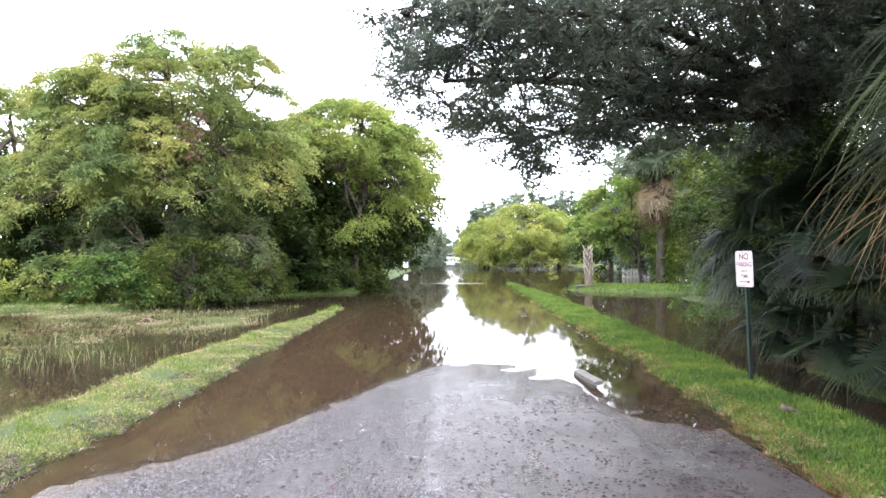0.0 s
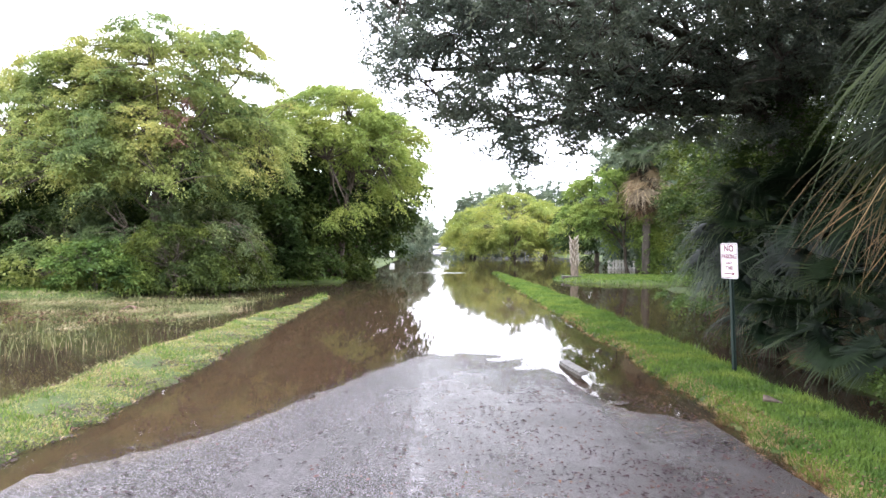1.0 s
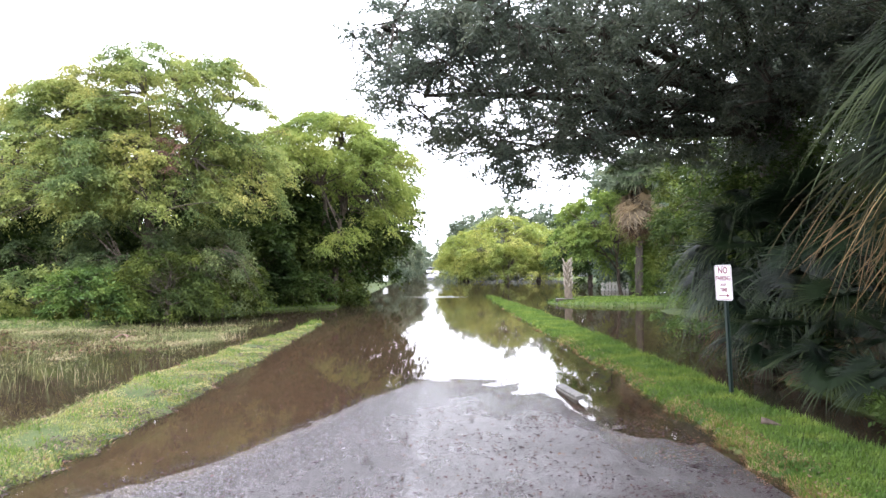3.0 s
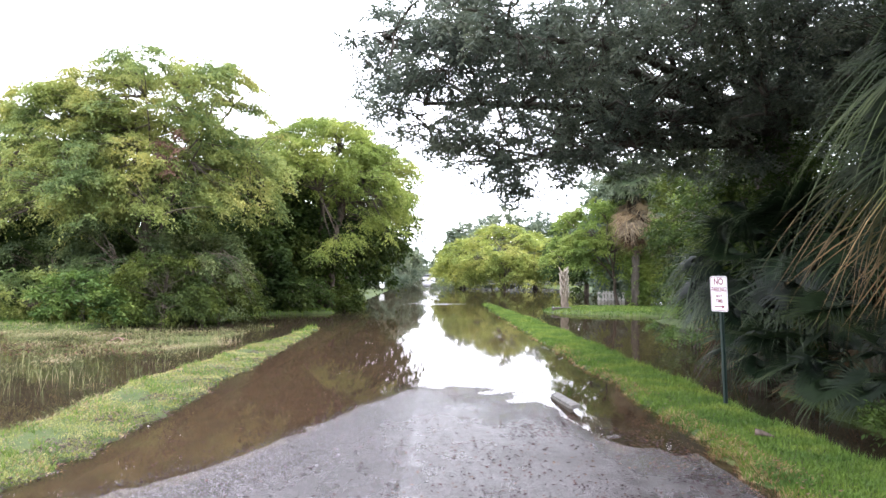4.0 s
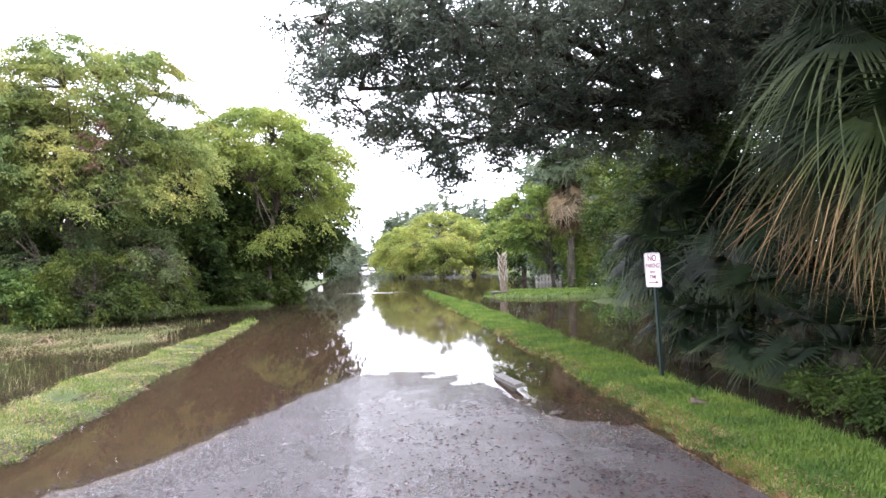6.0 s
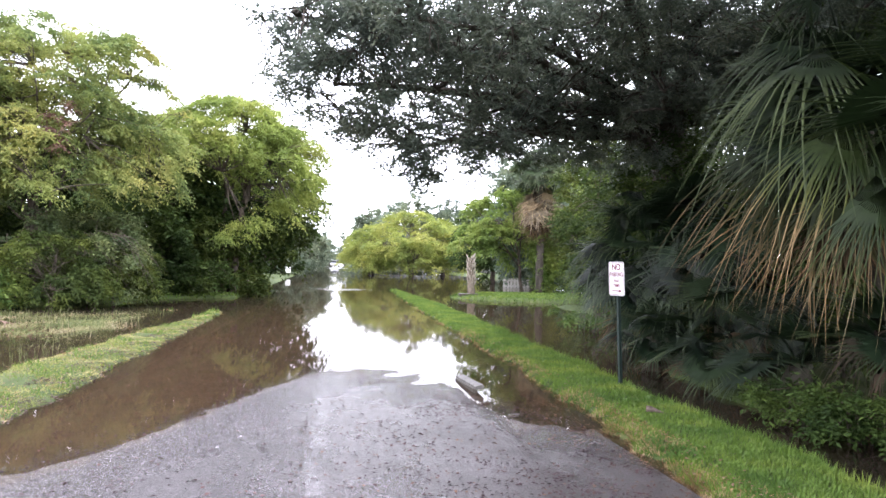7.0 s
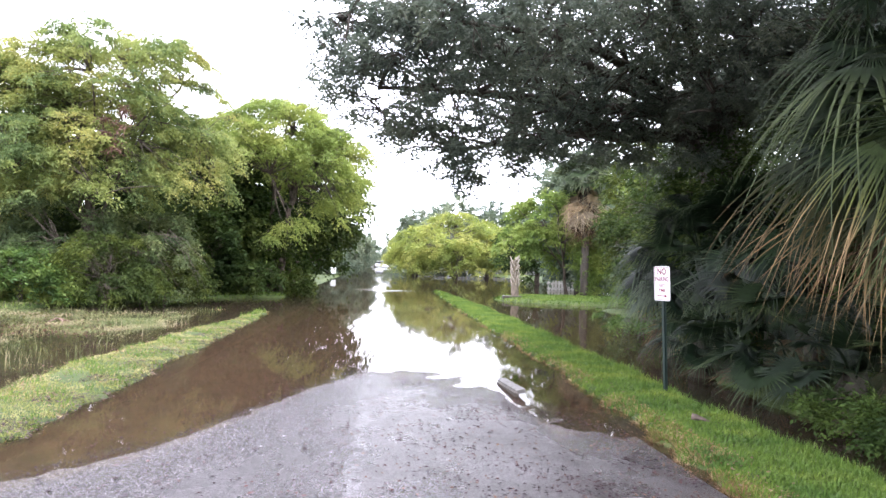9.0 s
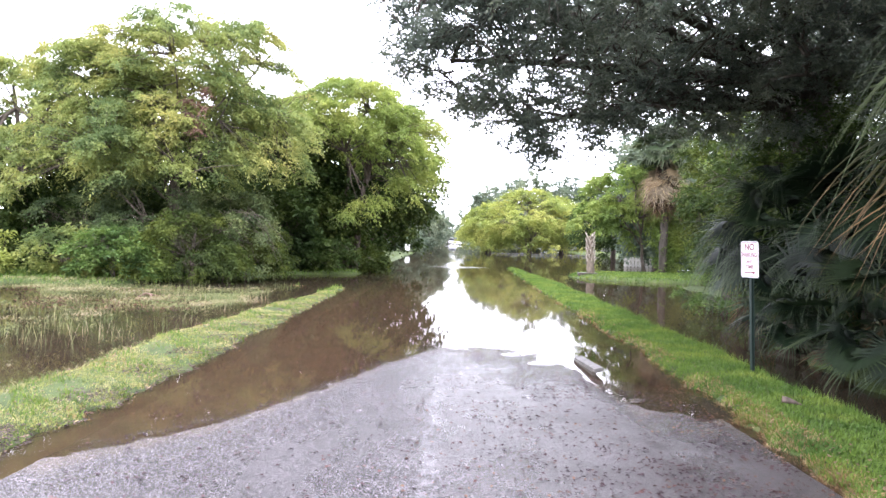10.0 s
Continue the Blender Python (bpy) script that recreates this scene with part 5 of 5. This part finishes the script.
# car far down the road
car = empty("car", (-0.4, 152, -0.1))
tagged(car, "silver car standing far down the flooded road", "car")
bm = bmesh.new()
box(bm, (1.8, 4.3, 0.62), (0, 0, 0.62), bevel=0.12)
part("body", bm, M["car_paint"], car)
bm = bmesh.new()
box(bm, (1.55, 2.2, 0.55), (0, 0.3, 1.18), bevel=0.16)
part("cabin", bm, M["car_glass"], car, "dark glazed cabin")
bm = bmesh.new()
box(bm, (1.3, 1.5, 0.05), (0, 0.35, 1.46), bevel=0.02)
part("roof", bm, M["car_paint"], car)
for x in (-0.8, 0.8):
    for y in (-1.3, 1.3):
        bm = bmesh.new()
        bmesh.ops.create_cone(bm, cap_ends=True, segments=16, radius1=0.32, radius2=0.32, depth=0.2, matrix=Matrix.Translation((x, y, 0.32)) @ Matrix.Rotation(radians(90), 4, "Y"))
        part("wheel", bm, M["rubber"], car)
    bm = bmesh.new()
    box(bm, (0.35, 0.06, 0.16), (x * 0.75, -2.15, 0.7), bevel=0.02)
    part("headlight", bm, M["lamp_glass"], car)


# ---- grass, reeds and litter ----
def blades(x, y, z, h, w, lean=0.5):
    """Thin bent grass blades, two triangles each."""
    n = len(x)
    a = rng.uniform(0, 2 * math.pi, n)
    d = np.stack([np.cos(a), np.sin(a), np.zeros(n)], 1)
    s = np.stack([-np.sin(a), np.cos(a), np.zeros(n)], 1)
    h = h * rng.uniform(0.5, 1.3, n)
    l = (lean * rng.uniform(0.1, 1.0, n) * h)[:, None]
    w = (w * rng.uniform(0.7, 1.3, n))[:, None]
    p = np.stack([x, y, z - 0.01], 1)
    up = np.array([0, 0, 1.0])
    m = p + d * l * 0.52 + up * (h * 0.6)[:, None]
    verts = np.stack([p - s * w, p + s * w, m + s * w * 0.6, p + d * l + up * (h * np.where(l[:, 0] > 0.6 * h, 0.8, 1.0))[:, None]], 1).reshape(-1, 3)
    k = np.arange(n) * 4
    return verts, np.concatenate([np.stack([k, k + 1, k + 2], 1), np.stack([k, k + 2, k + 3], 1)])


def sow(n, x0, x1, y0, y1, near=1.0):
    """Random places, thicker towards the near end."""
    s = rng.uniform(0, 1, n) ** near
    return rng.uniform(x0, x1, n), y0 + (y1 - y0) * s


def lawn(name, n, x0, x1, y0, y1, near, h, w, mat, label, lean=0.8, keep=None, lowest=0.0, grow=0.0):
    x, y = sow(n, x0, x1, y0, y1, near)
    z = ground_height(x, y)
    ok = z > lowest
    if keep is not None:
        ok &= keep(x, y)
    x, y, z = x[ok], y[ok], np.maximum(z[ok], -0.05)
    v, t = blades(x, y, z, h * (1 + grow * y / 20), w * (1 + 0.10 * np.maximum(y - 5, 0)), lean)
    return tagged(new(name, mesh_np(name, v, t, mat)), label, "grass", kind="stuff")


def patchy(scale, level, seed):
    def keep(x, y):
        return np.sin(x * scale + seed) * np.sin(y * scale * 0.8 + 2 * seed) + 0.5 * np.sin(x * scale * 2.7 + y * scale * 1.9 + seed) + rng.normal(0, 0.3, len(x)) > level
    return keep


lawn("verge_grass", 130000, 2.5, 4.1, 3, 39, 2.2, 0.05, 0.0055, M["grass_lush"], "short lush green grass on the road verge", 0.8, lowest=0.0)
lawn("verge_grass", 9000, 3.6, 4.15, 3, 20, 1.6, 0.10, 0.003, M["grass_lush"], "longer lush grass along the ditch", 0.5, lowest=-0.02)
lawn("dry_grass", 26000, 2.3, 2.95, 3.2, 16, 1.6, 0.04, 0.005, M["grass_dry"], "dry straw-coloured grass at the road's edge", 1.6, patchy(1.9, -0.2, 2.0), -0.03)
lawn("verge_grass", 110000, -5.0, -2.7, 4, 22.5, 1.8, 0.028, 0.005, M["grass_pale"], "pale trodden grass on the verge by the drowned field", 1.2, patchy(3.1, -0.5, 0.4), 0.006)
lawn("dry_grass", 26000, -5.0, -2.7, 4, 22, 1.8, 0.03, 0.004, M["grass_dry"], "dry straw among the pale grass", 2.0, patchy(2.3, 0.25, 1.0), -0.04)
lawn("tuft_grass", 22000, -4.7, -2.8, 4, 20, 1.7, 0.06, 0.004, M["grass_lush"], "taller green tufts in the pale verge grass", 0.7, patchy(4.6, 0.3, 5.0), 0.0)
lawn("dry_grass", 30000, 2.36, 2.66, 3.0, 34, 2.0, 0.035, 0.005, M["grass_dry"], "brown trodden grass along the asphalt", 1.8, lowest=-0.03)
lawn("field_grass", 90000, -22, -4.0, 6, 20.5, 1.3, 0.075, 0.0022, M["grass_field"], "drowned tufted field grass standing in water", 1.3, patchy(1.1, 0.0, 0.6), -0.12)
lawn("field_mat", 42000, -20, -4.8, 12.5, 19.8, 1.0, 0.085, 0.0032, M["grass_field"], "matted tan and green grass lying on the water", 1.7, patchy(0.9, -0.45, 1.1), -0.15)
lawn("reeds", 700, -7.5, -4.4, 9, 20, 1.0, 0.26, 0.003, M["grass_field"], "tall pale reeds beside the verge", 0.35, patchy(1.2, 0.1, 2.2), -0.2)
lawn("reeds", 5200, -11, -4.3, 6.5, 21, 1.3, 0.14, 0.0026, M["grass_field"], "thin pale reeds standing in water", 0.5, patchy(1.6, 0.3, 3.0), -0.12)
lawn("strip_grass", 22000, -24, -3, 18.8, 30, 1.0, 0.10, 0.006, M["grass_lush"], "green grass strip before the wood", 0.7, lowest=0.0)
lawn("island_grass", 26000, 4, 15, 26.5, 35.5, 1.0, 0.07, 0.006, M["grass_lush"], "short mown grass on the island", 0.8, lowest=0.0)


M["rust"] = leaf_mat("rust_brown_wet_straw", (0.07, 0.035, 0.016), (0.13, 0.065, 0.028), (0.22, 0.12, 0.05), 3.0, 0.1, 0.7, 0.2)


def litter(name, n, x0, x1, y0, y1, size, mat, label, height, near=1.5, keep=None):
    x, y = sow(n, x0, x1, y0, y1, near)
    if keep is not None:
        k = keep(x, y)
        x, y = x[k], y[k]
    z = height(x, y)
    ok = z > -0.015
    p = np.stack([x[ok], y[ok], np.maximum(z[ok], 0) + 0.006], 1)
    a = rng.uniform(0, 2 * math.pi, len(p))
    ax = np.stack([np.cos(a), np.sin(a), rng.uniform(-0.05, 0.25, len(p))], 1)
    return tagged(new(name, mesh_np(name, *leaves_at(p, ax, size, 0.55, 1.2, 0.16), mat)), label, "litter", kind="stuff")


litter("leaf_litter", 1500, -2.4, 2.3, 3.0, 11, 0.036, M["litter"], "dark wet leaves and bark bits scattered on the road", road_height)
litter("leaf_litter", 9000, -0.1, 2.4, 3.0, 10.2, 0.034, M["litter"], "dark wet leaves gathered on the road's shaded side", road_height, 1.2, lambda x, y: patchy(2.3, 0.1, 1.4)(x, y) & (rng.uniform(0, 2.2, len(x)) < x))
litter("leaf_litter", 700, -0.3, 2.4, 3.0, 9, 0.03, M["rust"], "fallen brown leaves scattered on the wet road", road_height)
litter("edge_litter", 3600, 1.85, 2.5, 3.0, 12, 0.025, M["rust"], "rust-brown dead straw along the asphalt edge", lambda x, y: np.maximum(road_height(x, y), ground_height(x, y)) + 0.003, 1.4, lambda x, y: (rng.uniform(1.85, 2.5, len(x)) < x) & patchy(2.9, -0.1, 2.4)(x, y))
litter("road_grit", 70000, -2.6, 1.7, 4.5, 10.6, 0.014, M["asphalt"], "grey stone grit of the asphalt along the waterline", lambda x, y: np.maximum(road_height(x, y), -0.004), 1.0, lambda x, y: np.abs(road_height(x, y) + 0.0012 + rng.normal(0, 0.0015, len(x))) < 0.0018)
litter("verge_litter", 1800, -4.7, -2.6, 4, 18, 0.032, M["leaf_dry"], "dead brown leaves in the verge grass", lambda x, y: ground_height(x, y) + 0.03)
litter("verge_litter", 350, 2.4, 3.0, 3.5, 16, 0.035, M["leaf_dry"], "dead brown leaves in the verge grass", lambda x, y: ground_height(x, y) + 0.03)
litter("edge_litter", 14000, -3.5, -2.5, 4, 18, 0.032, M["drift"], "grey-brown drift of wet bark along the verge", lambda x, y: ground_height(x, y) + 0.004, 1.6, lambda x, y: (ground_height(x, y) < 0.03 + 0.018 * np.sin(5 * y)) & (ground_height(x, y) > -0.02))
litter("floating_litter", 420, -2.7, 1.2, 4.5, 16, 0.03, M["litter"], "small dark leaves afloat on the flood water", lambda x, y: np.where(road_height(x, y) < -0.004, 0.0, -1.0))
litter("floating_litter", 160, -2.7, 1.2, 4.5, 14, 0.026, M["leaf_dry"], "small pale leaves afloat on the flood water", lambda x, y: np.where(road_height(x, y) < -0.004, 0.0, -1.0))
litter("floating_litter", 2600, -11, -5.2, 13.5, 18.5, 0.05, M["rust"], "rust-brown dead grass afloat on the drowned field", lambda x, y: np.zeros(len(x)), 1.0, patchy(0.8, 0.35, 4.0))
